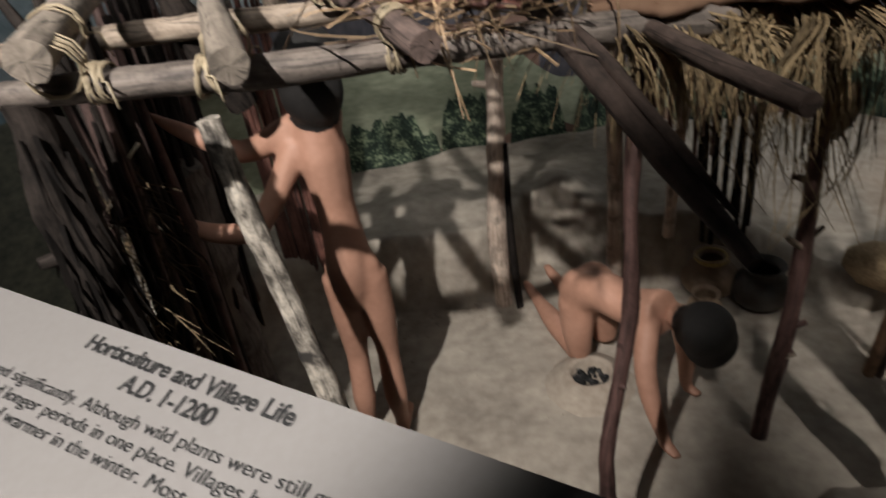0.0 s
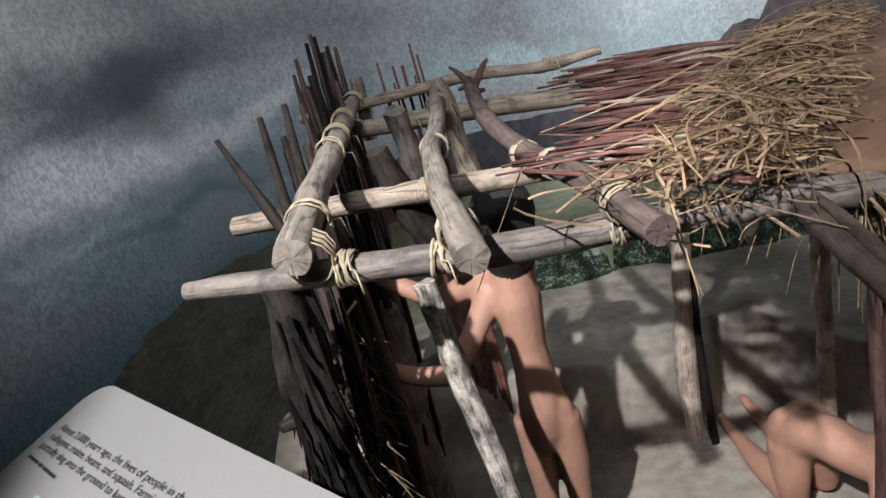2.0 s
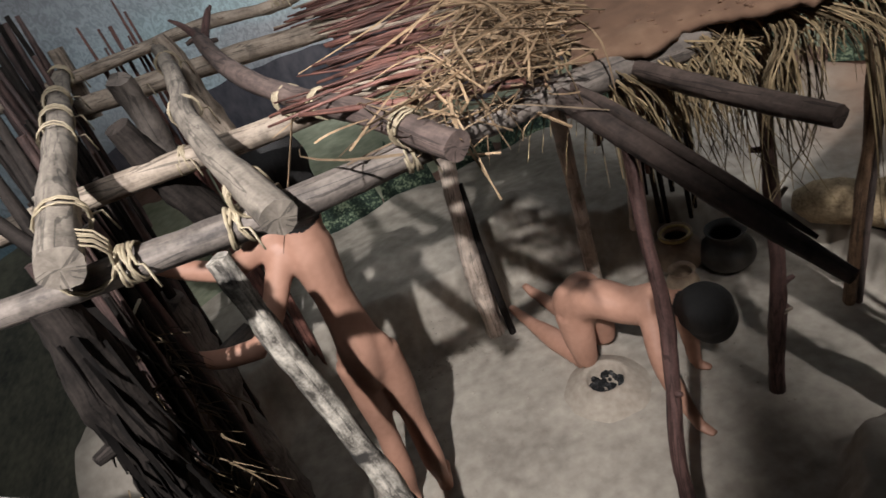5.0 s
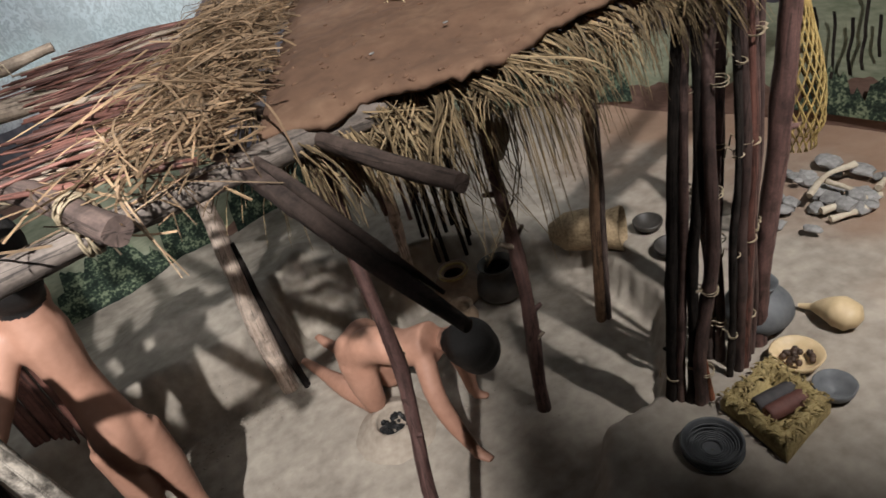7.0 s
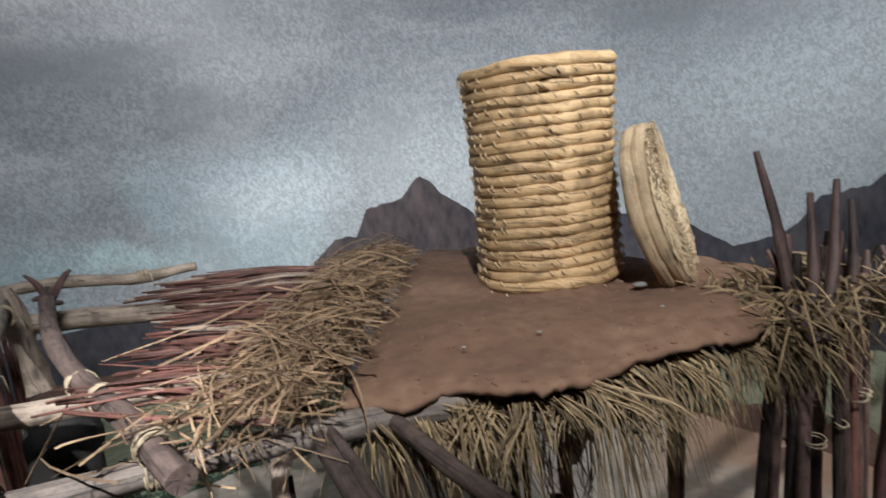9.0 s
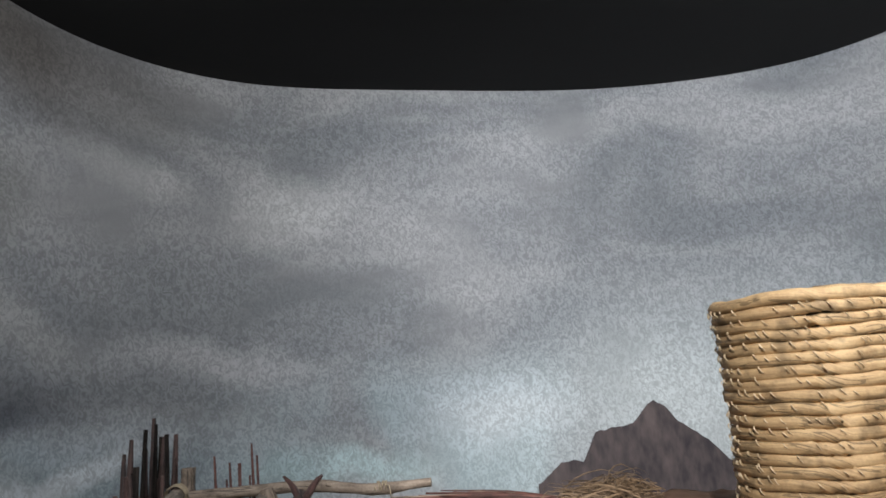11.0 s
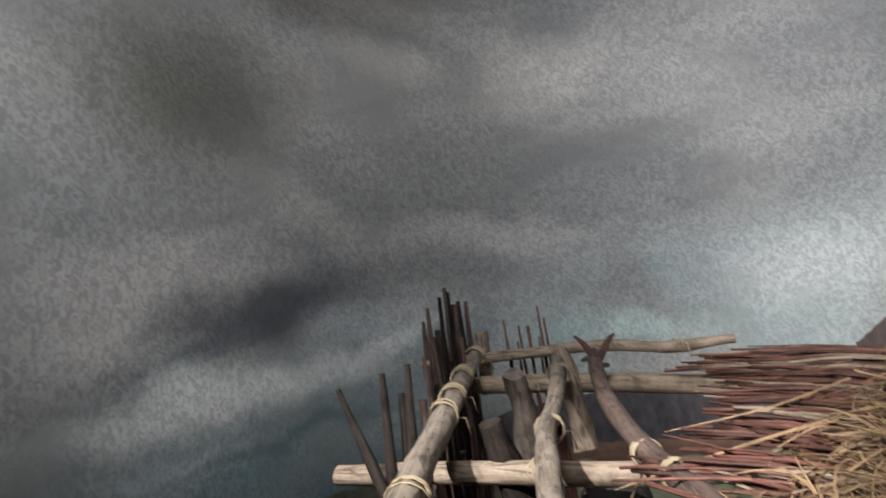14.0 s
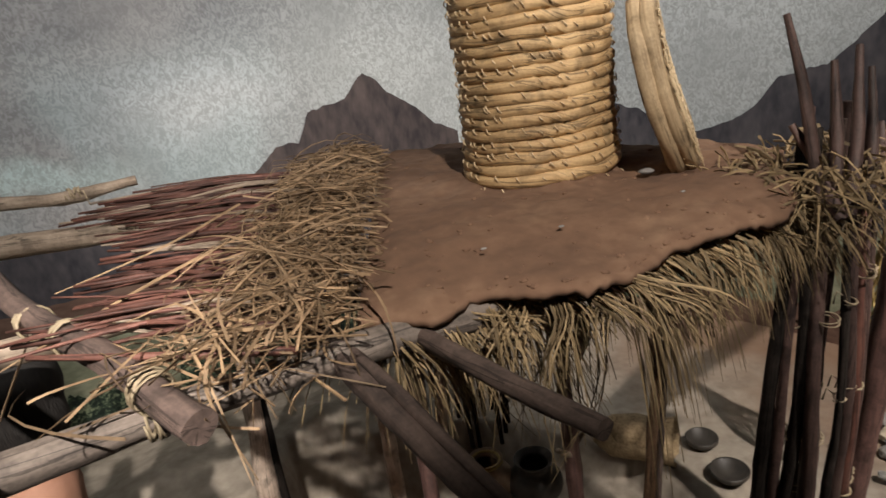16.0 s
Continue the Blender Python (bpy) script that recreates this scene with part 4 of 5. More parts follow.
bm = bmesh.new()
for k in range(2100):
    f = rng.random()
    y = 0.305 + 0.37 * f
    edge = 0.062 + 0.405 * (y - 0.326)
    x = edge - abs(rng.gauss(0, 0.034)) + rng.uniform(-0.006, 0.006)
    z = 0.445 + 0.020 * rng.random() * math.exp(-((x - edge + 0.03) / 0.045) ** 2)
    if y < 0.335 and rng.random() < 0.3:
        z -= rng.uniform(0, 0.030)
    a = rng.gauss(1.25, 0.9) if rng.random() < 0.4 else rng.uniform(0, 3.14)
    d = Vector((math.cos(a), math.sin(a), rng.uniform(-0.22, 0.12)))
    h = rng.uniform(0.014, 0.046)
    if x > edge - 0.02:
        h *= 0.6
    p = Vector((x, y, z))
    bend = Vector((rng.uniform(-1, 1), rng.uniform(-1, 1), rng.uniform(-0.2, 0.7))) * h * 0.45
    strand(bm, [p - d * h, p - d * h * 0.4 + bend * 0.8, p + d * h * 0.4 + bend, p + d * h], rng.uniform(0.00035, 0.0008), rng, 2)
tagged(part("straw_layer", bm, M["straw"], HUT, "loose heap of dry straw", False), kind="stuff")
bm = bmesh.new()
for k in range(8):
    p = Vector((0.03 + rng.uniform(-0.04, 0.05), 0.305 + rng.uniform(-0.012, 0.02), 0.446))
    q = p + Vector((rng.uniform(-0.012, 0.012), rng.uniform(-0.018, 0.0), -rng.uniform(0.02, 0.05)))
    strand(bm, [p + Vector((rng.uniform(-0.02, 0.02), 0.03, 0.01)), p, q], rng.uniform(0.0007, 0.0012), rng, 4)
for pts in ([(0.05, 0.43, 0.468), (-0.02, 0.40, 0.457), (-0.085, 0.385, 0.44)], [(0.05, 0.50, 0.468), (-0.0, 0.46, 0.462), (-0.06, 0.44, 0.455)], [(-0.068, 0.385, 0.452), (-0.082, 0.345, 0.43), (-0.097, 0.318, 0.405)], [(0.06, 0.55, 0.47), (-0.01, 0.53, 0.462)], [(0.05, 0.36, 0.465), (0.03, 0.40, 0.473), (0.01, 0.45, 0.465)]):
    strand(bm, pts, 0.0010, rng, 6)
tagged(part("loose_straw", bm, M["straw"], HUT, "stray straw hanging over the beam", False), kind="stuff")

bm = bmesh.new()
for c in range(88):
    # one tuft of grass, bent over the eave and splayed at its tip
    u = (c + rng.uniform(-0.6, 0.6)) / 81 * 0.97 + 0.02 if c < 82 else rng.uniform(0.04, 0.22)
    e = roof_edge(u) + Vector((0, rng.uniform(0.002, 0.03), 0.431 - rng.uniform(0, 0.006)))
    lean = Vector((rng.gauss(0.010, 0.016), -rng.uniform(0.004, 0.030), 0))
    deep = 0.030 + 0.028 * rng.random() + 0.055 * math.exp(-((u - 0.42) / 0.12) ** 2) * rng.random()
    if 0.29 < u < 0.38:
        deep *= 0.4
    for k in range(rng.randrange(7, 17)):
        root = e + Vector((rng.gauss(0, 0.0035), rng.uniform(0, 0.006), rng.uniform(-0.002, 0.002)))
        out = lean + Vector((rng.gauss(0, 0.007), -rng.uniform(0, 0.008), 0))
        long = deep * rng.uniform(0.45, 1.15)
        strand(bm, [root + Vector((0, 0.025, 0.003)), root + out * 0.35 + Vector((0, 0, -long * 0.10)), root + out * 0.85 + Vector((0, 0, -long * 0.5)), root + out * 1.1 + Vector((0, 0, -long))], rng.uniform(0.00045, 0.0009), rng, 3)
for k in range(170):
    x, y = rng.uniform(0.19, 0.27), rng.uniform(0.38, 0.50)
    l = rng.uniform(0.06, 0.19)
    strand(bm, [(x, y, 0.43), (x + rng.uniform(-0.02, 0.02), y + rng.uniform(-0.02, 0.02), 0.43 - l * 0.6), (x + rng.uniform(-0.03, 0.03), y, 0.43 - l)], rng.uniform(0.0006, 0.001), rng, 3)
for k in range(330):
    x, y = rng.uniform(0.33, 0.46), rng.uniform(0.29, 0.38)
    p = Vector((x, y, 0.434 + rng.uniform(-0.008, 0.014)))
    d = Vector((rng.uniform(-1, 1), rng.uniform(-1, 0.5), rng.uniform(-0.9, 0.15))).normalized() * rng.uniform(0.02, 0.05)
    strand(bm, [p - d * 0.5, p + Vector((0, 0, 0.004)), p + d + Vector((0, 0, -0.012))], rng.uniform(0.0007, 0.0013), rng)
tagged(part("hanging_thatch", bm, M["thatch"], HUT, "ragged fringe of dry grass under the mud", False), kind="stuff")
part_husk = bmesh.new()
for k in range(5):
    tube(part_husk, [(0.262 + 0.002 * k, 0.436, 0.345), (0.258 + 0.003 * k, 0.430, 0.325), (0.257 + 0.001 * k, 0.432, 0.303)], [0.001, 0.0045, 0.0008], 6, 0.2, k, 4, 0.4)
husk_thing = part("corn_husk", part_husk, M["husk"])
tagged(husk_thing, "white dried maize husk hanging under the thatch", "husk")

# ---- left wall of upright brush ----
BRUSH = thing("brush_wall", "wall of dark upright sticks and shaggy brush beside the corner post", "brush wall")
rng = random.Random(31)
for k in range(62):
    f = (k + rng.random()) / 62
    x, y = -0.205 - 0.085 * f + rng.uniform(-0.015, 0.012), 0.34 + 0.37 * f
    tall = 0.40 + 0.11 * rng.random() * (0.3 + f) + (0.03 if f > 0.6 else 0)
    lean = rng.uniform(-0.012, 0.012)
    r = rng.uniform(0.003, 0.0065)
    pole("brush_stick", [(x, y, -0.005), (x + lean, y + rng.uniform(-0.01, 0.01), tall * 0.5), (x + lean * 0.6 + rng.uniform(-0.01, 0.01), y, tall)], [r * 1.1, r, r * (0.25 + 0.4 * rng.random())], M["black_bark"] if rng.random() < 0.6 else M["dark_stick"], BRUSH, "", 0.35, 6, 4, 0, k)
for k, (x, y, z0, dx, dz) in enumerate([(-0.275, 0.425, 0.41, 0.062, 0.087), (-0.242, 0.432, 0.41, 0.010, 0.095), (-0.238, 0.449, 0.41, 0.013, 0.077), (-0.222, 0.432, 0.41, 0.004, 0.10), (-0.292, 0.69, 0.42, 0.01, 0.13), (-0.285, 0.70, 0.42, 0.0, 0.11), (-0.273, 0.70, 0.42, 0.006, 0.112), (-0.30, 0.69, 0.42, 0.01, 0.10), (-0.315, 0.69, 0.42, 0.008, 0.11), (-0.327, 0.7, 0.42, 0.012, 0.095)]):
    pole("tall_stick", [(x + dx, y - 0.03, z0 - 0.1), (x + dx * 0.7, y - 0.02, z0), (x, y, z0 + dz)], [0.0062, 0.0054, 0.0020], M["black_bark"] if k < 4 else M["dark_stick"], BRUSH, "", 0.3, 7, 5, 0, 60 + k)
for k in range(9):
    x = -0.235 + 0.006 * k + rng.uniform(-0.002, 0.002)
    pole("tall_stick", [(x, 0.715, 0.05), (x, 0.712, 0.3), (x - 0.003 + rng.uniform(-0.008, 0.008), 0.705, 0.47 + rng.uniform(0.0, 0.05))], [0.004, 0.0036, 0.0010], M["red_twig"], BRUSH, "", 0.25, 6, 5, 0, 80 + k)
pole("bark_trunk", [(-0.262, 0.555, -0.01), (-0.260, 0.55, 0.12), (-0.252, 0.545, 0.22), (-0.246, 0.54, 0.30)], [0.030, 0.026, 0.024, 0.020], M["grey_bark"], BRUSH, "thick fibrous grey trunk", 0.4, 14, 8, 2, 91)
bm = bmesh.new()
for k in range(900):
    f = rng.random()
    p = Vector((-0.20 - 0.07 * f + rng.uniform(-0.015, 0.025), 0.335 + 0.16 * f, rng.uniform(0.05, 0.36)))
    d = Vector((rng.uniform(-0.5, 0.6), rng.uniform(-0.6, 0.2), rng.uniform(-1, -0.2))).normalized() * rng.uniform(0.015, 0.045)
    strand(bm, [p, p + d * 0.5 + Vector((rng.uniform(-0.006, 0.006), 0, 0.003)), p + d], rng.uniform(0.0005, 0.001), rng)
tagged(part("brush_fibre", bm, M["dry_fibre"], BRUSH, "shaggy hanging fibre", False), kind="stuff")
pole("pale_splinter", [(-0.222, 0.405, 0.355), (-0.203, 0.405, 0.372)], [0.0014, 0.001], M["husk"], BRUSH, "pale splinter of cane", 0.1, 5, 2, 0, 92)

# ---- stick screen ----
SCREEN = thing("stick_screen", "screen of dark reddish sticks tied together with fibre", "screen", at=(0, 0, 0))
BASE = lerp_table([(0.318, 0.340), (0.335, 0.325), (0.355, 0.314), (0.39, 0.318), (0.42, 0.325), (0.44, 0.335)])
for k, (x, y, top, r, kind) in enumerate([(0.327, 0.339, 0.372, 0.0052, "black_bark"), (0.332, 0.332, 0.377, 0.0040, "dark_stick"), (0.337, 0.325, 0.384, 0.0046, "black_bark"), (0.343, 0.317, 0.392, 0.0056, "dark_stick"), (0.391, 0.350, 0.407, 0.0046, "brown_bark"), (0.394, 0.342, 0.412, 0.0042, "dark_stick"), (0.384, 0.321, 0.416, 0.0032, "black_bark"), (0.397, 0.322, 0.421, 0.0046, "dark_stick"), (0.405, 0.322, 0.430, 0.0044, "red_twig"), (0.413, 0.325, 0.438, 0.0034, "dark_stick"), (0.424, 0.330, 0.446, 0.0030, "dark_stick")]):
    lean = (top - x) / 0.42
    bow = rng.uniform(-0.005, 0.005)
    stick = pole("screen_stick", [(x, y, 0.03), (x + lean * 0.06 + bow, y - 0.001, 0.11), (x + lean * 0.14 - bow, y - 0.002, 0.19), (x + lean * 0.22 + bow * 0.6, y - 0.003, 0.28), (top, 0.332, 0.455 + rng.uniform(-0.01, 0.03))], [r * 1.1, r, r * 1.04, r * 0.95, r * 0.75], M[kind], SCREEN, "", 0.35, 9, 6, 1 if k % 3 == 0 else 0, 100 + k)
    for z in (0.075, 0.165, 0.255, 0.335):
        if rng.random() < 0.72:
            q = z + 0.03 * (x - 0.33) / 0.1 + rng.uniform(-0.006, 0.006)
            wrap("tie", (x + lean * (q - 0.03), y - 0.002, q), (lean, 0, 1), r * 1.12, 2, 0.003, stick, None, 300 + k, 0.0008)
pole("split_stick", [(0.352, 0.313, 0.035), (0.349, 0.315, 0.08), (0.345, 0.317, 0.125)], [0.0034, 0.003, 0.0016], M["orange_split"], SCREEN, "short orange split stick", 0.3, 7, 5, 0, 140)
for k, (a, b) in enumerate([((0.36, 0.31, 0.43), (0.351, 0.33, 0.541)), ((0.372, 0.31, 0.42), (0.394, 0.33, 0.509)), ((0.372, 0.30, 0.42), (0.417, 0.33, 0.515)), ((0.41, 0.31, 0.42), (0.444, 0.33, 0.462)), ((0.365, 0.30, 0.42), (0.358, 0.33, 0.476)), ((0.47, 0.31, 0.42), (0.521, 0.33, 0.531)), ((0.405, 0.31, 0.42), (0.43, 0.33, 0.50)), ((0.45, 0.31, 0.42), (0.47, 0.34, 0.46))]):
    pole("top_stick", [a, Vector(a).lerp(Vector(b), 0.5) + Vector((0.003, 0, 0)), b], [0.0042, 0.0038, 0.0022], M["pale_wood"] if k == 5 else M["dark_stick"], SCREEN, "pale peeled stick" if k == 5 else "", 0.3, 8, 5, 0, 130 + k)
pole("gate_post", [(0.441, 0.335, 0.03), (0.448, 0.335, 0.13), (0.462, 0.335, 0.21), (0.473, 0.335, 0.29), (0.480, 0.334, 0.36), (0.488, 0.332, 0.45)], [0.0085, 0.0085, 0.0088, 0.0092, 0.0082, 0.008], R, SCREEN, "thick crooked red-barked post", 0.22, 13, 8, 2, 150)
pole("cross_pole", [(0.49, 0.32, 0.452), (0.60, 0.36, 0.475), (0.74, 0.40, 0.50)], [0.008, 0.008, 0.006], M["pale_wood"], SCREEN, "pale cross pole", 0.25, 10, 8, 1, 151)
pole("cross_pole", [(0.44, 0.32, 0.43), (0.56, 0.34, 0.44), (0.74, 0.37, 0.455)], [0.010, 0.010, 0.009], M["grey_bark"], SCREEN, "weathered grey cross pole", 0.25, 10, 8, 1, 152)
pole("cross_pole", [(0.485, 0.30, 0.42), (0.53, 0.30, 0.455)], [0.007, 0.0085], M["black_bark"], SCREEN, "dark cut branch", 0.25, 10, 8, 0, 153)
wrap("post_lashing", (0.495, 0.313, 0.436), (0.1, 0.05, 1), 0.0145, 14, 0.03, SCREEN, None, 154, 0.0014)

# ---- basket and lid on the roof ----
BASKET = thing("coiled_basket", "tall straw-coloured basket of stitched coils standing on the mud roof", "basket")
bc = Vector((0.283, 0.494, 0.438))
n_coil, tall = 21, 0.177
h = tall / n_coil
rng = random.Random(41)


def basket_radius(z):
    f = z / tall
    return 0.0595 - 0.0035 * math.sin(f * 3.1) + 0.0025 * f + 0.0025 * smooth(0.05, 0.0, f) + 0.0008 * noise.noise(Vector((z * 300, 0, 0)))


# one long coil wound upwards, thick and thin by turns
bm = bmesh.new()
turn, coil = 44, []
for k in range(n_coil * turn + 1):
    a, z = 2 * math.pi * k / turn, tall * k / (n_coil * turn)
    z += 0.0017 * noise.noise(Vector((math.cos(a) * 2, math.sin(a) * 2, z * 50)))
    r = basket_radius(z) - 0.003 + 0.0017 * noise.noise(Vector((math.cos(a) * 2.4, math.sin(a) * 2.4, z * 120)))
    coil.append(bc + Vector((r * math.cos(a), r * math.sin(a), z + h / 2)))
tube(bm, coil, [0.0056, 0.0050, 0.0055, 0.0049, 0.0054, 0.0050, 0.0056], 9, 0.22, 3, 1)
bmesh.ops.recalc_face_normals(bm, faces=bm.faces)
part("coil_wall", bm, M["coil_fibre"], BASKET)
bm = bmesh.new()
lathe(bm, bc, [(0.050, 0.002), (0.0525, 0.03), (0.0505, 0.09), (0.054, tall), (0.050, tall), (0.047, 0.09), (0.048, 0.01), (0.001, 0.008)], 40, 0.01)
bmesh.ops.recalc_face_normals(bm, faces=bm.faces)
part("lining", bm, M["rope"], BASKET)
bm = bmesh.new()
for k in range(n_coil):
    for i in range(46):
        if rng.random() < 0.42:
            continue
        a = 2 * math.pi * (i + rng.uniform(-0.5, 0.5)) / 46
        z = h * (k + rng.uniform(-0.08, 0.16))
        step = rng.uniform(0.35, 0.6)
        pts = []
        for q in range(4):
            t = q / 3
            rr = basket_radius(z) + 0.0034 * (0.35 + 0.65 * math.sin(math.pi * (0.15 + 0.7 * t)))
            pts.append(bc + Vector((rr * math.cos(a + 0.055 * t), rr * math.sin(a + 0.055 * t), z + h * step * (1 - t) + h * 0.1)))
        w = rng.uniform(0.0005, 0.0008)
        tube(bm, pts, [w, w, w * 0.8], 4, 0.2, i, 1, 0.7)
tagged(part("stitching", bm, M["rope_stitch"], BASKET, "short pale stitches", False), kind="stuff")


def dished(v):
    """The lid's slight bend from top to foot."""
    return Vector((v.x, v.y, v.z + 1.6 * v.y * abs(v.y) * (1 if v.y > 0 else -0.2)))


LID = thing("basket_lid", "round coiled basket lid leaning against the basket", "lid")
LID.matrix_world = Matrix.Translation((0.344, 0.426, 0.500)) @ Vector((0.70, -0.66, 0.27)).to_track_quat("Z", "Y").to_matrix().to_4x4()
bm = bmesh.new()
pts = []
for k in range(7 * 36):
    a, r = 2 * math.pi * k / 36, 0.004 + 0.0078 * k / 36
    pts.append(dished(Vector((r * math.cos(a), r * math.sin(a), 0.0008 * noise.noise(Vector((math.cos(a) * 3, math.sin(a) * 3, k * 0.03)))))))
tube(bm, pts, [0.0046, 0.0050, 0.0046, 0.0050], 7, 0.45, 2, 1)
bmesh.ops.recalc_face_normals(bm, faces=bm.faces)
for v in bm.verts:
    v.co.z += 0.0055
part("coil_disc", bm, M["lid_coil"], LID, "mottled brown coiled face")
bm = bmesh.new()
for z, r in ((0.0035, 0.0595), (-0.0045, 0.0605)):
    tube(bm, [dished(Vector(((r + 0.0008 * math.sin(k * 1.7)) * math.cos(2 * math.pi * k / 40), (r + 0.0008 * math.sin(k * 1.7)) * math.sin(2 * math.pi * k / 40), z))) for k in range(41)], [0.0062, 0.0056, 0.0062], 9, 0.3, 5, 1)
bmesh.ops.recalc_face_normals(bm, faces=bm.faces)
part("rim", bm, M["lid_rim"], LID, "thick pale coiled rim")
bm = bmesh.new()
for i in range(620):
    a, r = rng.uniform(0, 6.28), 0.064 * math.sqrt(rng.random())
    p = Vector((r * math.cos(a), r * math.sin(a), 0.0105))
    d = Vector((math.cos(a) * 0.5 - math.sin(a), math.sin(a) * 0.5 + math.cos(a), rng.uniform(-0.1, 0.3))) * rng.uniform(0.0015, 0.004)
    tube(bm, [dished(p - d), dished(p + d)], [0.0005, 0.0005], 4, 0, i, 1)
tagged(part("lid_stitching", bm, M["rope_stitch"], LID, "pale stitches", False), kind="stuff")
bm = bmesh.new()
tube(bm, [(0.226, 0.425, 0.4435), (0.258, 0.405, 0.4435)], [0.0012, 0.001], 5, 0.1, 1, 3)
tagged(part("straw_stem", bm, M["straw"]), "single dry stem lying on the mud", "straw")
for k, (x, y) in enumerate([(0.313, 0.408), (0.345, 0.36), (0.15, 0.35), (0.2, 0.35), (0.29, 0.35)]):
    bm = bmesh.new()
    bmesh.ops.create_icosphere(bm, subdivisions=2, radius=0.004 if k < 1 else 0.0012)
    for v in bm.verts:
        v.co = Vector((v.co.x * 1.6, v.co.y, v.co.z * 0.5)) * (1 + 0.3 * noise.noise(v.co * 300 + Vector((k, 0, 0))))
        v.co += Vector((x, y, 0.4465))
    tagged(part("pebble", bm, M["stone"]), "small pebble lying on the mud roof", "pebble", "pebbles on the roof")


# ---- the two figures ----
def blend_body(name, tubes, balls, hair):
    """One plain smooth figure: bars and balls melted into one skin, with a cap of hair."""
    bm = bmesh.new()
    for pts, radii, flat in tubes:
        tube(bm, pts, radii, 12, 0, 0, 5, flat)
    for c, r in balls:
        s = bmesh.ops.create_icosphere(bm, subdivisions=3, radius=1)["verts"]
        for v in s:
            v.co = Vector(c) + Vector((v.co.x * r[0], v.co.y * r[1], v.co.z * r[2]))
    for c, r, _ in hair:
        for v in bmesh.ops.create_icosphere(bm, subdivisions=5, radius=1)["verts"]:
            d = v.co.copy()
            w = 1.02 + 0.10 * noise.noise(Vector((math.atan2(d.y, d.x) * 7, d.z * 1.2, 0)))
            v.co = Vector(c) + Vector((d.x * r[0] * w, d.y * r[1] * w, d.z * r[2]))
    bmesh.ops.recalc_face_normals(bm, faces=bm.faces)
    me = bpy.data.meshes.new("raw")
    bm.to_mesh(me)
    bm.free()
    raw = bpy.data.objects.new("raw", me)
    scene.collection.objects.link(raw)
    mod = raw.modifiers.new("melt", "REMESH")
    mod.mode, mod.voxel_size = "VOXEL", 0.0020
    sm = raw.modifiers.new("smooth", "SMOOTH")
    sm.factor, sm.iterations = 0.6, 22
    done = bpy.data.meshes.new_from_object(raw.evaluated_get(bpy.context.evaluated_depsgraph_get()))
    bpy.data.objects.remove(raw)
    bm = bmesh.new()
    bm.from_mesh(done)
    for f in bm.faces:
        f.material_index = 0
    for f in bm.faces:
        o = f.calc_center_median()
        if any(sum(((o[k] - c[k]) / (r[k] * 1.13)) ** 2 for k in range(3)) < 1 for c, r, _ in hair):
            f.material_index = 1
    return part(name, bm, [M["skin"], M["hair"]])


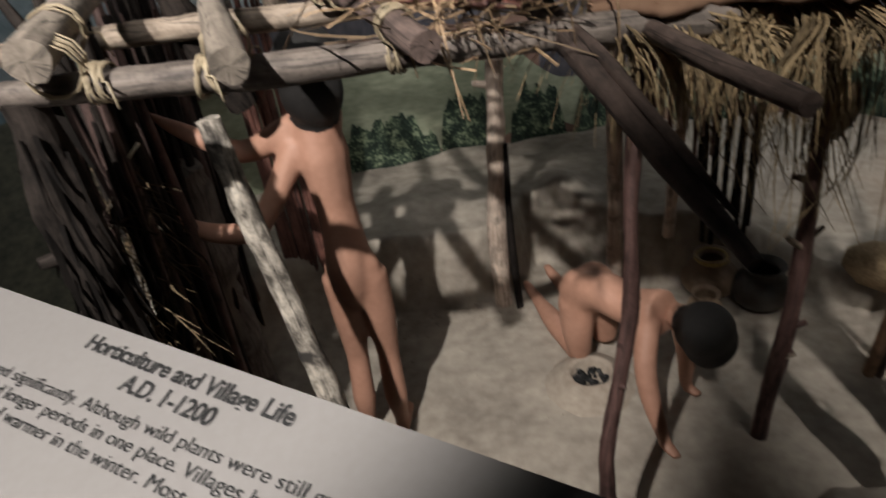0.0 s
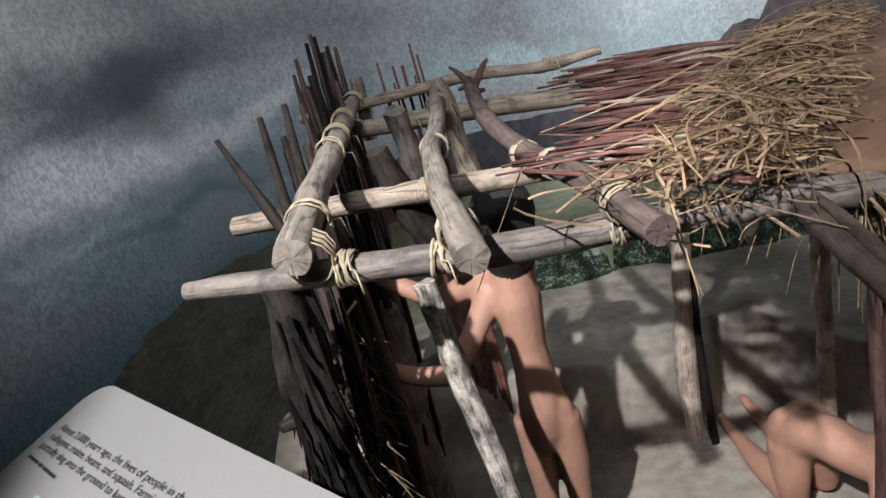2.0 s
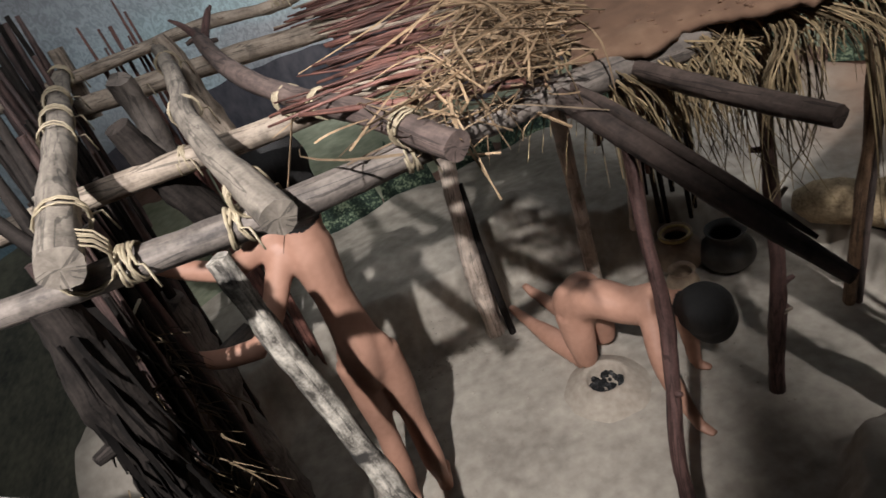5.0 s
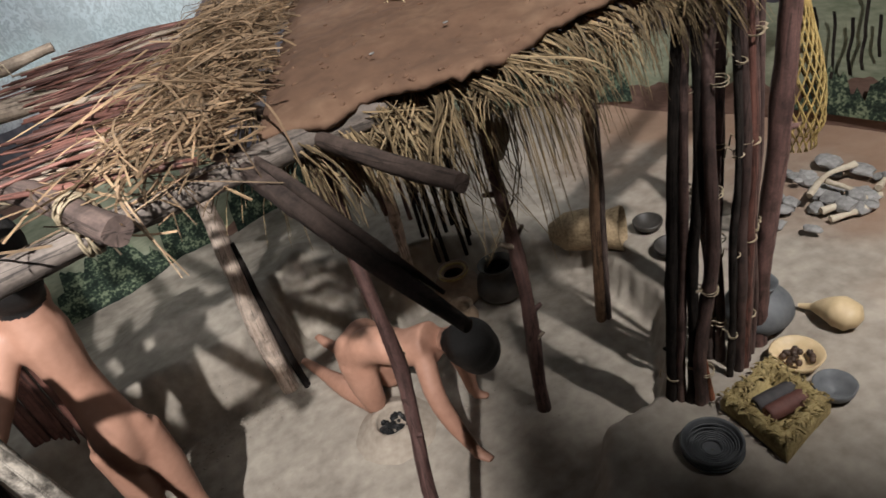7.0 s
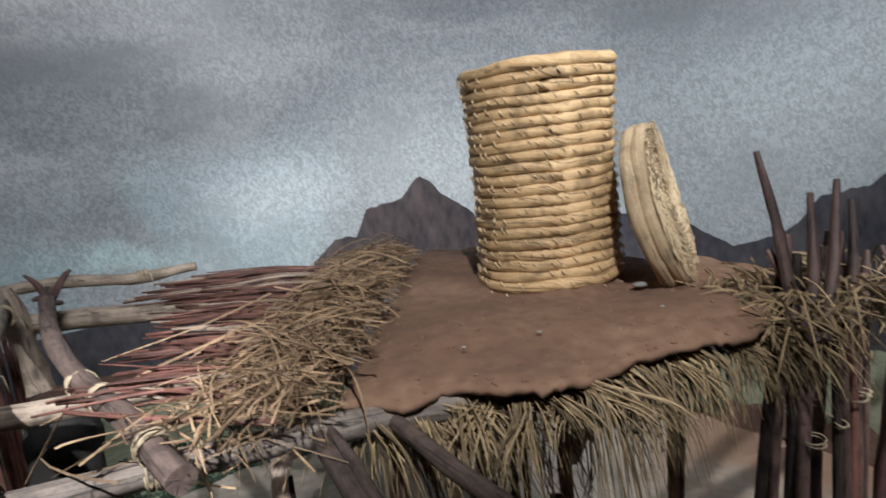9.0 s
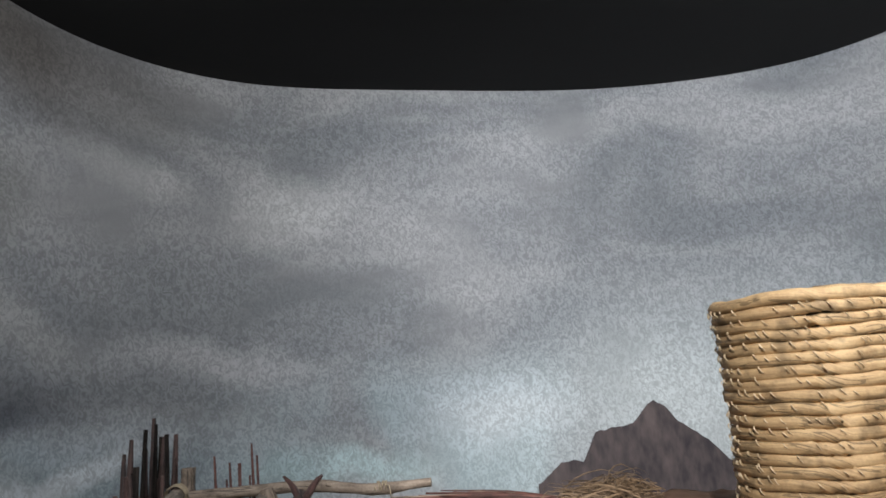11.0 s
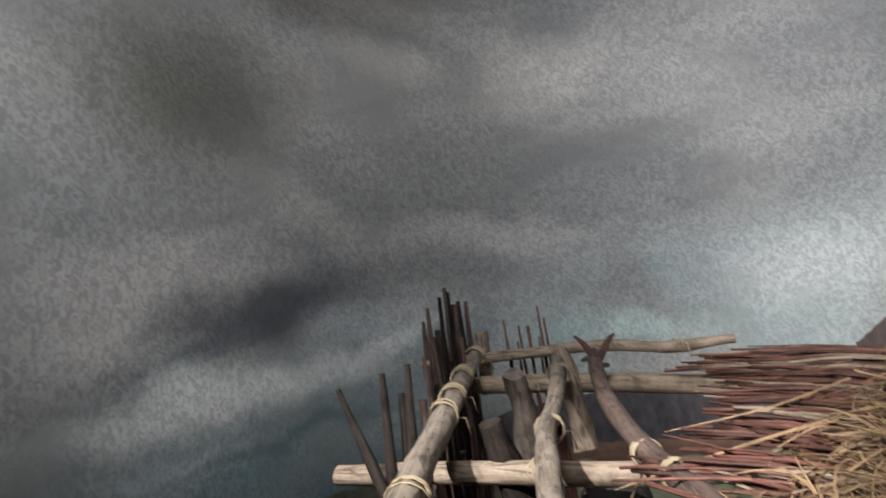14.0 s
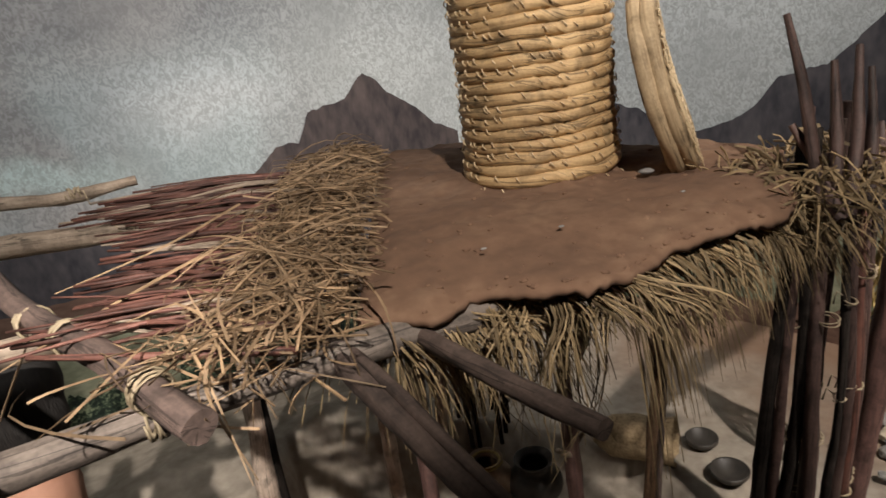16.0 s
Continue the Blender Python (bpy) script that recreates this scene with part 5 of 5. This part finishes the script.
sx, sy = -0.110, 0.500
stand = blend_body("standing_mannequin", [
    ([(sx + 0.003, sy - 0.002, 0.165), (sx + 0.003, sy - 0.004, 0.19), (sx + 0.003, sy - 0.006, 0.215), (sx + 0.002, sy - 0.002, 0.245), (sx + 0.001, sy, 0.27), (sx, sy + 0.004, 0.31), (sx - 0.001, sy + 0.006, 0.34)], [0.012, 0.0225, 0.0255, 0.0215, 0.0205, 0.0265, 0.0205], 0.74),
    ([(sx, sy + 0.006, 0.335), (sx + 0.001, sy + 0.008, 0.37)], [0.0115, 0.011], 1),
    ([(sx - 0.010, sy - 0.002, 0.20), (sx - 0.011, sy + 0.002, 0.15), (sx - 0.013, sy + 0.006, 0.10), (sx - 0.015, sy + 0.0, 0.05), (sx - 0.017, sy + 0.004, 0.012)], [0.0165, 0.0152, 0.0112, 0.012, 0.0072], 1),
    ([(sx + 0.017, sy - 0.002, 0.20), (sx + 0.018, sy + 0.002, 0.15), (sx + 0.017, sy + 0.006, 0.10), (sx + 0.017, sy, 0.05), (sx + 0.017, sy + 0.004, 0.012)], [0.0165, 0.0152, 0.0112, 0.012, 0.0072], 1),
    ([(sx - 0.017, sy - 0.006, 0.008), (sx - 0.020, sy + 0.032, 0.006)], [0.0085, 0.0075], 0.8),
    ([(sx + 0.017, sy - 0.006, 0.008), (sx + 0.022, sy + 0.032, 0.006)], [0.0085, 0.0075], 0.8),
    ([(sx + 0.020, sy + 0.004, 0.336), (sx, sy + 0.005, 0.340), (sx - 0.024, sy + 0.004, 0.334), (sx - 0.052, sy + 0.006, 0.322), (sx - 0.070, sy + 0.006, 0.320)], [0.0105, 0.013, 0.0120, 0.0105, 0.0095], 1),
    ([(sx - 0.068, sy + 0.006, 0.320), (sx - 0.094, sy + 0.004, 0.336), (sx - 0.114, sy + 0.0, 0.352)], [0.0095, 0.0086, 0.0062], 1),
    ([(sx - 0.018, sy - 0.002, 0.325), (sx - 0.040, sy - 0.016, 0.290), (sx - 0.062, sy - 0.026, 0.262)], [0.0118, 0.0105, 0.0095], 1),
    ([(sx - 0.062, sy - 0.026, 0.262), (sx - 0.097, sy - 0.022, 0.264), (sx - 0.131, sy - 0.010, 0.273)], [0.0096, 0.0088, 0.0062], 1),
    ([(sx - 0.131, sy - 0.010, 0.273), (sx - 0.148, sy - 0.004, 0.277)], [0.0078, 0.005], 0.6),
    ([(sx - 0.114, sy, 0.352), (sx - 0.128, sy + 0.002, 0.362)], [0.0078, 0.005], 0.6),
], [((sx + 0.004, sy - 0.006, 0.205), (0.0255, 0.015, 0.024)), ((sx + 0.001, sy + 0.014, 0.378), (0.019, 0.022, 0.025))],
    [((sx + 0.004, sy + 0.002, 0.386), (0.0255, 0.026, 0.029), 0.02), ((sx + 0.004, sy - 0.006, 0.366), (0.0245, 0.017, 0.029), 0)])
tagged(stand, "standing plain mannequin with black hair tying brush to the hut wall", "mannequin")

kneel = blend_body("kneeling_mannequin", [
    ([(0.112, 0.580, 0.088), (0.126, 0.558, 0.106), (0.148, 0.530, 0.104), (0.172, 0.505, 0.112)], [0.026, 0.025, 0.023, 0.027], 0.85),
    ([(0.178, 0.500, 0.114), (0.192, 0.482, 0.112)], [0.012, 0.011], 1),
    ([(0.103, 0.578, 0.085), (0.102, 0.573, 0.05), (0.104, 0.574, 0.014)], [0.021, 0.018, 0.0125], 1),
    ([(0.104, 0.576, 0.013), (0.088, 0.63, 0.013), (0.076, 0.675, 0.010), (0.070, 0.700, 0.010)], [0.0125, 0.014, 0.009, 0.007], 1),
    ([(0.125, 0.592, 0.085), (0.134, 0.594, 0.05), (0.138, 0.598, 0.014)], [0.021, 0.018, 0.0125], 1),
    ([(0.138, 0.600, 0.013), (0.122, 0.655, 0.014), (0.108, 0.705, 0.012), (0.100, 0.732, 0.014)], [0.0125, 0.014, 0.009, 0.007], 1),
    ([(0.070, 0.698, 0.010), (0.060, 0.715, 0.022)], [0.009, 0.006], 0.8),
    ([(0.100, 0.730, 0.012), (0.092, 0.748, 0.022)], [0.009, 0.006], 0.8),
    ([(0.156, 0.500, 0.108), (0.148, 0.478, 0.075), (0.150, 0.462, 0.045), (0.158, 0.440, 0.012)], [0.0125, 0.011, 0.010, 0.0065], 1),
    ([(0.188, 0.512, 0.108), (0.198, 0.512, 0.06), (0.200, 0.512, 0.012)], [0.0125, 0.011, 0.0068], 1),
    ([(0.158, 0.442, 0.008), (0.166, 0.424, 0.006)], [0.009, 0.006], 0.6),
    ([(0.200, 0.513, 0.008), (0.212, 0.500, 0.006)], [0.009, 0.006], 0.6),
], [((0.108, 0.586, 0.092), (0.023, 0.023, 0.023)), ((0.124, 0.596, 0.092), (0.023, 0.023, 0.023)), ((0.197, 0.474, 0.108), (0.021, 0.022, 0.024))],
    [((0.199, 0.474, 0.112), (0.026, 0.026, 0.026), 0.022), ((0.206, 0.478, 0.096), (0.024, 0.024, 0.028), 0)])
tagged(kneel, "kneeling plain mannequin with black hair leaning over the hearth", "mannequin")


# ---- inside the hut ----
bm = bmesh.new()
lathe(bm, (0.110, 0.540, -0.006), [(0.001, 0.009), (0.0185, 0.010), (0.0200, 0.0185), (0.0225, 0.0225), (0.0265, 0.0215), (0.036, 0.0135), (0.052, 0.004)], 36, 0.10)
tagged(part("hearth", bm, M["adobe"]), "small round clay-rimmed hearth in the floor", "hearth")
bm = bmesh.new()
rng = random.Random(51)
for k in range(70):
    a, r = rng.uniform(0, 6.28), 0.0180 * math.sqrt(rng.random())
    c = Vector((0.110 + r * math.cos(a), 0.540 + r * math.sin(a), 0.004 + rng.uniform(0, 0.003)))
    for v in bmesh.ops.create_icosphere(bm, subdivisions=1, radius=rng.uniform(0.002, 0.004))["verts"]:
        v.co = c + v.co * (1 + 0.4 * noise.noise(v.co * 500 + c * 99))
tagged(part("charcoal", bm, M["ash"], smooth=False), "black charcoal and grey ash in the hearth", "charcoal")


def pot(name, at, size, mat, label, category="pot", neck=0.45):
    bm = bmesh.new()
    prof = [(0.001, 0.0), (0.45, 0.02), (0.85, 0.28), (1.0, 0.62), (0.9, 0.98), (0.62, 1.25), (neck, 1.38), (neck, 1.48), (neck + 0.12, 1.60), (neck + 0.10, 1.63), (neck - 0.06, 1.50), (neck - 0.08, 1.36), (0.8, 0.95), (0.9, 0.6), (0.7, 0.2), (0.001, 0.1)]
    lathe(bm, at, [(r * size, z * size) for r, z in spline_profile(prof)], 36, 0.03)
    return tagged(part(name, bm, mat), label, category)


def spline_profile(prof):
    return [(max(0.0005, p.x), p.z) for p in spline([(r, 0, z) for r, z in prof], 3)]


pot("jar", (0.462, 0.352, 0.038), 0.034, M["clay_grey"], "round grey clay jar standing by the screen", neck=0.42)
pot("cooking_pot", (0.283, 0.680, 0.0), 0.034, M["clay_tan"], "tan clay pot with a yellow neck band", neck=0.5)
pot("cooking_pot", (0.330, 0.645, 0.0), 0.034, M["clay_dark"], "sooty dark clay pot with a wide mouth", neck=0.6)
pot("small_pot", (0.262, 0.635, 0.0), 0.020, M["clay_tan"], "small tan clay bowl in front of the pots", neck=0.7)
bm = bmesh.new()
tube(bm, [(0.283 + 0.0185 * math.cos(a), 0.680 + 0.0185 * math.sin(a), 0.0515) for a in np.linspace(0, 6.283, 18)], [0.003, 0.003], 6, 0.2, 1, 1)
tagged(part("neck_ring", bm, M["yellow"]), "yellow fibre ring round the pot's neck", "ring")

# back baskets and pans on the right
bm = bmesh.new()
lathe(bm, (0, 0, 0), [(0.001, 0), (0.012, 0.002), (0.024, 0.022), (0.028, 0.05), (0.025, 0.078), (0.029, 0.095), (0.027, 0.096), (0.023, 0.080), (0.024, 0.05), (0.001, 0.02)], 30, 0.1)
ob = part("lying_basket", bm, M["lid_coil"])
ob.matrix_world = Matrix.Translation((0.412, 0.632, 0.064)) @ Vector((0.64, -0.765, 0.05)).to_track_quat("Z", "Y").to_matrix().to_4x4()
tagged(ob, "small straw basket lying on its side", "basket")
for at, r, m in (((0.515, 0.560, 0.043), 0.019, M["clay_dark"]), ((0.495, 0.500, 0.043), 0.021, M["clay_dark"])):
    bm = bmesh.new()
    lathe(bm, at, [(0.001, 0.0), (r * 0.6, 0.001), (r * 0.95, 0.008), (r, 0.014), (r * 0.93, 0.013), (r * 0.6, 0.005), (0.001, 0.004)], 30, 0.04)
    tagged(part("dark_bowl", bm, m), "shallow blackened bowl on the ground", "bowl")

# ---- things on the ground in front of the screen ----
g = 0.040
bm = bmesh.new()
lathe(bm, (0.308, 0.273, g - 0.002), [(0.001, 0.0), (0.019, 0.001), (0.024, 0.007), (0.0262, 0.016), (0.0250, 0.0175), (0.0236, 0.015), (0.0215, 0.008), (0.018, 0.005), (0.001, 0.004)], 40, 0.02)
BOWL = part("coiled_bowl", bm, M["clay_grey"])
tagged(BOWL, "grey coiled bowl standing on the ground", "bowl")
for k in range(10):
    bm = bmesh.new()
    r = 0.0232 - 0.0021 * max(0, k - 2) if k > 2 else 0.0255
    z = g + (0.005 + 0.004 * k if k <= 2 else 0.0055 + 0.010 * max(0, (r - 0.0165) / 0.009))
    tube(bm, [(0.308 + r * math.cos(a), 0.273 + r * math.sin(a), z) for a in np.linspace(0, 6.283, 36)], [0.0007, 0.0007], 5, 0.15, k, 1)
    part("coil", bm, M["clay_grey"], BOWL)

bm = bmesh.new()
corners = [Vector((0.348, 0.300, g)), Vector((0.343, 0.228, g)), Vector((0.409, 0.236, g)), Vector((0.418, 0.303, g))]


def tray_at(u, v, z):
    p = corners[0].lerp(corners[1], v).lerp(corners[3].lerp(corners[2], v), u)
    return Vector((p.x, p.y, g + z))


rows = [[bm.verts.new(tray_at(i / 20, j / 20, 0.003 + (0.016 if min(i, j, 20 - i, 20 - j) < 4 else 0.0) * (1 + 0.5 * noise.noise(Vector((i * 0.9, j * 0.9, 0)))) - (0.008 if min(i, j, 20 - i, 20 - j) < 1 else 0))) for i in range(21)] for j in range(21)]
for a, b in zip(rows, rows[1:]):
    for i in range(20):
        bm.faces.new((a[i], a[i + 1], b[i + 1], b[i]))
skirt = [v for v in rows[0]] + [r[20] for r in rows[1:]] + list(reversed(rows[20][:20])) + [r[0] for r in reversed(rows[1:20])]
down = [bm.verts.new((v.co.x, v.co.y, g - 0.004)) for v in skirt]
for k in range(len(skirt)):
    q = (k + 1) % len(skirt)
    bm.faces.new((skirt[k], down[k], down[q], skirt[q]))
rng = random.Random(61)
bmesh.ops.recalc_face_normals(bm, faces=bm.faces)
TRAY = part("woven_tray", bm, M["tray"])
tagged(TRAY, "square tray of thick yellow-brown plaited fibre", "tray")
bm = bmesh.new()
for k in range(420):
    u, v = rng.random(), rng.random()
    if min(u, v, 1 - u, 1 - v) > 0.2:
        continue
    p = tray_at(u, v, 0.018)
    d = Vector((rng.uniform(-1, 1), rng.uniform(-1, 1), rng.uniform(-0.4, 0.5))) * 0.005
    strand(bm, [p - d, p + Vector((0, 0, 0.002)), p + d], 0.0012, rng, 2)
tagged(part("plait", bm, M["tray"], TRAY, "", False), kind="stuff")
for k, (v, m, lab) in enumerate([(0.42, M["stone_dark"], "dark grey cylindrical grinding stone in the tray"), (0.60, M["stone_red"], "dark red cylindrical grinding stone in the tray")]):
    bm = bmesh.new()
    a, b = tray_at(0.24, v - 0.05, 0.013), tray_at(0.84, v + 0.10, 0.013)
    tube(bm, [a, a.lerp(b, 0.06), a.lerp(b, 0.5), a.lerp(b, 0.94), b], [0.004, 0.0075, 0.008, 0.0075, 0.004], 14, 0.05, k, 4)
    tagged(part("grinding_stone", bm, m), lab, "stone", "grinding stones")
bm = bmesh.new()
lathe(bm, (0.438, 0.290, g), [(0.001, 0.0), (0.012, 0.001), (0.020, 0.008), (0.024, 0.016), (0.0225, 0.0165), (0.018, 0.009), (0.010, 0.004), (0.001, 0.003)], 34, 0.03)
tagged(part("gourd_bowl", bm, M["gourd"]), "shallow pale gourd bowl of nuts", "bowl")
rng = random.Random(71)
for k in range(20):
    a, r = rng.uniform(0, 6.28), 0.013 * math.sqrt(rng.random())
    bm = bmesh.new()
    bmesh.ops.create_icosphere(bm, subdivisions=1, radius=rng.uniform(0.003, 0.0042))
    ob = part("nut", bm, M["nuts"])
    ob.location = (0.438 + r * math.cos(a), 0.290 + r * math.sin(a), g + 0.009 + rng.uniform(0, 0.004))
    tagged(ob, "dark brown nut in the gourd bowl", "nut", "nuts in the bowl")
bm = bmesh.new()
lathe(bm, (0.428, 0.246, g), [(0.001, 0.0), (0.010, 0.001), (0.016, 0.007), (0.018, 0.015), (0.0168, 0.0155), (0.014, 0.008), (0.001, 0.003)], 30, 0.03)
tagged(part("stone_cup", bm, M["clay_grey"]), "small grey clay cup beside the tray", "cup")
bm = bmesh.new()
tube(bm, [(0.503, 0.337, g + 0.006), (0.507, 0.325, g + 0.008), (0.508, 0.312, g + 0.013), (0.509, 0.298, g + 0.016), (0.510, 0.285, g + 0.014), (0.511, 0.278, g + 0.011)], [0.0025, 0.0045, 0.012, 0.0185, 0.017, 0.006], 20, 0.05, 3, 5, 0.85)
tagged(part("gourd_dipper", bm, M["gourd"]), "pale yellow gourd dipper lying on the ground", "gourd")

# hanging net bag
bm = bmesh.new()
nb = Vector((0.582, 0.40, 0.0))
for k in range(34):
    pts = []
    for j in range(18):
        f = j / 17
        r = (0.005 + 0.019 * smooth(0.2, 0.75, f)) * (1 if f < 0.93 else 0.72)
        a = 2 * math.pi * k / 17 + (1 if k % 2 else -1) * f * 3.6
        pts.append(nb + Vector((r * math.cos(a), r * math.sin(a), 0.395 - 0.218 * f)))
    tube(bm, pts, [0.0011, 0.0011], 4, 0, k, 2)
tube(bm, [nb + Vector((0, 0, 0.395)), nb + Vector((-0.03, -0.02, 0.43)), nb + Vector((-0.09, -0.06, 0.45))], [0.004, 0.0035, 0.003], 6, 0.3, 1, 4)
tagged(part("net_bag", bm, M["yellow"]), "hanging bag of knotted yellow cord netting", "bag")

# stone and bone pile
rng = random.Random(81)
for k in range(34):
    bm = bmesh.new()
    bmesh.ops.create_icosphere(bm, subdivisions=2, radius=rng.uniform(0.006, 0.014))
    sc = Vector((rng.uniform(0.8, 1.5), rng.uniform(0.7, 1.2), rng.uniform(0.35, 0.7)))
    for v in bm.verts:
        v.co = Vector((v.co.x * sc.x, v.co.y * sc.y, v.co.z * sc.z)) * (1 + 0.35 * noise.noise(v.co * 120 + Vector((k, 0, 0))))
    ob = part("stone", bm, M["stone"], smooth=False)
    ob.location = (0.70 + rng.gauss(0, 0.035), 0.43 + rng.gauss(0, 0.03), 0.045 + rng.uniform(0, 0.010))
    ob.rotation_euler = (0, 0, rng.uniform(0, 6))
    tagged(ob, "rough grey stone in a heap", "stone", "stones in the heap")
for k, pts in enumerate([[(0.66, 0.44, 0.062), (0.70, 0.445, 0.070), (0.745, 0.44, 0.064)], [(0.69, 0.44, 0.068), (0.70, 0.42, 0.060), (0.705, 0.405, 0.052)], [(0.655, 0.42, 0.05), (0.69, 0.405, 0.052), (0.72, 0.39, 0.05)], [(0.65, 0.405, 0.047), (0.69, 0.388, 0.048)], [(0.73, 0.40, 0.052), (0.77, 0.41, 0.05)]]):
    tagged(pole("bone", pts, [0.0045, 0.003, 0.0045], M["bone"], None, "", 0.35, 8, 5, 0, k), "pale dry bone on the stone heap", "bone", "bones on the heap")

# ---- label panel ----
C, E1 = Vector((-0.392, 0.366, 0.357)), Vector((0.863, -0.505, 0)).normalized()
E2 = Vector((-0.49, -0.838, -0.26))
E2 = (E2 - E1 * E2.dot(E1)).normalized()
N = E1.cross(E2)
N = N if N.z > 0 else -N
WIDE, DEEP, RAD = 0.62, 0.30, 0.022


def board_outline():
    pts = []
    for cx, cy, a0 in ((RAD, RAD, 180), (WIDE - RAD, RAD, 270), (WIDE - RAD, DEEP - RAD, 0), (RAD, DEEP - RAD, 90)):
        for k in range(9):
            a = radians(a0 + 90 * k / 8)
            pts.append((cx + RAD * math.cos(a), cy + RAD * math.sin(a)))
    return pts


PANEL = thing("label_panel", "pale tilted museum label board with a rounded corner and black text", "label panel")
bm = bmesh.new()
up = [bm.verts.new(C + E1 * a + E2 * b) for a, b in board_outline()]
dn = [bm.verts.new(v.co - N * 0.006) for v in up]
bm.faces.new(up), bm.faces.new(list(reversed(dn)))
for k in range(len(up)):
    q = (k + 1) % len(up)
    bm.faces.new((up[k], dn[k], dn[q], up[q]))
bmesh.ops.recalc_face_normals(bm, faces=bm.faces)
part("board", bm, M["board"], PANEL, smooth=False)
BASIS = Matrix((E1, -E2, N)).transposed().to_4x4()


def words(text, a, b, size, align="LEFT", bold=0.0):
    """Writing on the board: a along its top edge, b down from it."""
    cu = bpy.data.curves.new("text", "FONT")
    cu.body, cu.size, cu.align_x, cu.offset, cu.space_line = text, size, align, bold, 1.0
    raw = bpy.data.objects.new("text", cu)
    scene.collection.objects.link(raw)
    me = bpy.data.meshes.new_from_object(raw.evaluated_get(bpy.context.evaluated_depsgraph_get()))
    bpy.data.objects.remove(raw)
    me.materials.clear()
    me.materials.append(M["ink"])
    ob = new("lettering", me)
    ob.matrix_world = Matrix.Translation(C + E1 * a + E2 * b + N * 0.0006) @ BASIS
    ob.parent = PANEL
    return ob


TITLE = 0.335
words("Horticulture and Village Life", TITLE, 0.0125, 0.0098, "CENTER", 0.00022)
words("A.D. 1-1200", TITLE + 0.002, 0.0225, 0.0098, "CENTER", 0.00022)
TEXT = ["About 2,000 years ago, the lives of people in the Southwest changed significantly. Although wild plants were still gathered and hunting",
        "cultigens: maize, beans, and squash. Farming required people to spend longer periods in one place. Villages became more permanent",
        "partially dug into the ground to keep interiors cooler in the summer and warmer in the winter. Most activities probably took place"]
for k, line in enumerate(TEXT):
    ob = words(line, 0.012, 0.0415 + 0.0076 * k, 0.0072)
    ob.matrix_world = ob.matrix_world @ pose(0, 0, 0, 0, 0, 1.5) @ Matrix.Diagonal((1.22, 1, 1, 1))


def print_block(name, a0, a1, b0, b1, mat, lift):
    """A flat printed patch on the board."""
    bm = bmesh.new()
    bm.faces.new([bm.verts.new(C + E1 * a + E2 * b + N * lift) for a, b in ((a0, b0), (a1, b0), (a1, b1), (a0, b1))])
    return part(name, bm, mat, PANEL)


for a0, a1 in ((0.012, 0.030), (0.032, 0.038), (0.040, 0.062)):
    print_block("text_bar", a0, a1, 0.0628, 0.0648, M["ink"], 0.0006)
print_block("printed_picture", 0.062, 0.130, 0.076, 0.17, M["photo_pale"], 0.0006)
print_block("printed_shape", 0.080, 0.128, 0.081, 0.165, M["photo_dark"], 0.0010)
print_block("printed_border", 0.0, 0.060, 0.094, 0.20, M["photo_dark"], 0.0006)
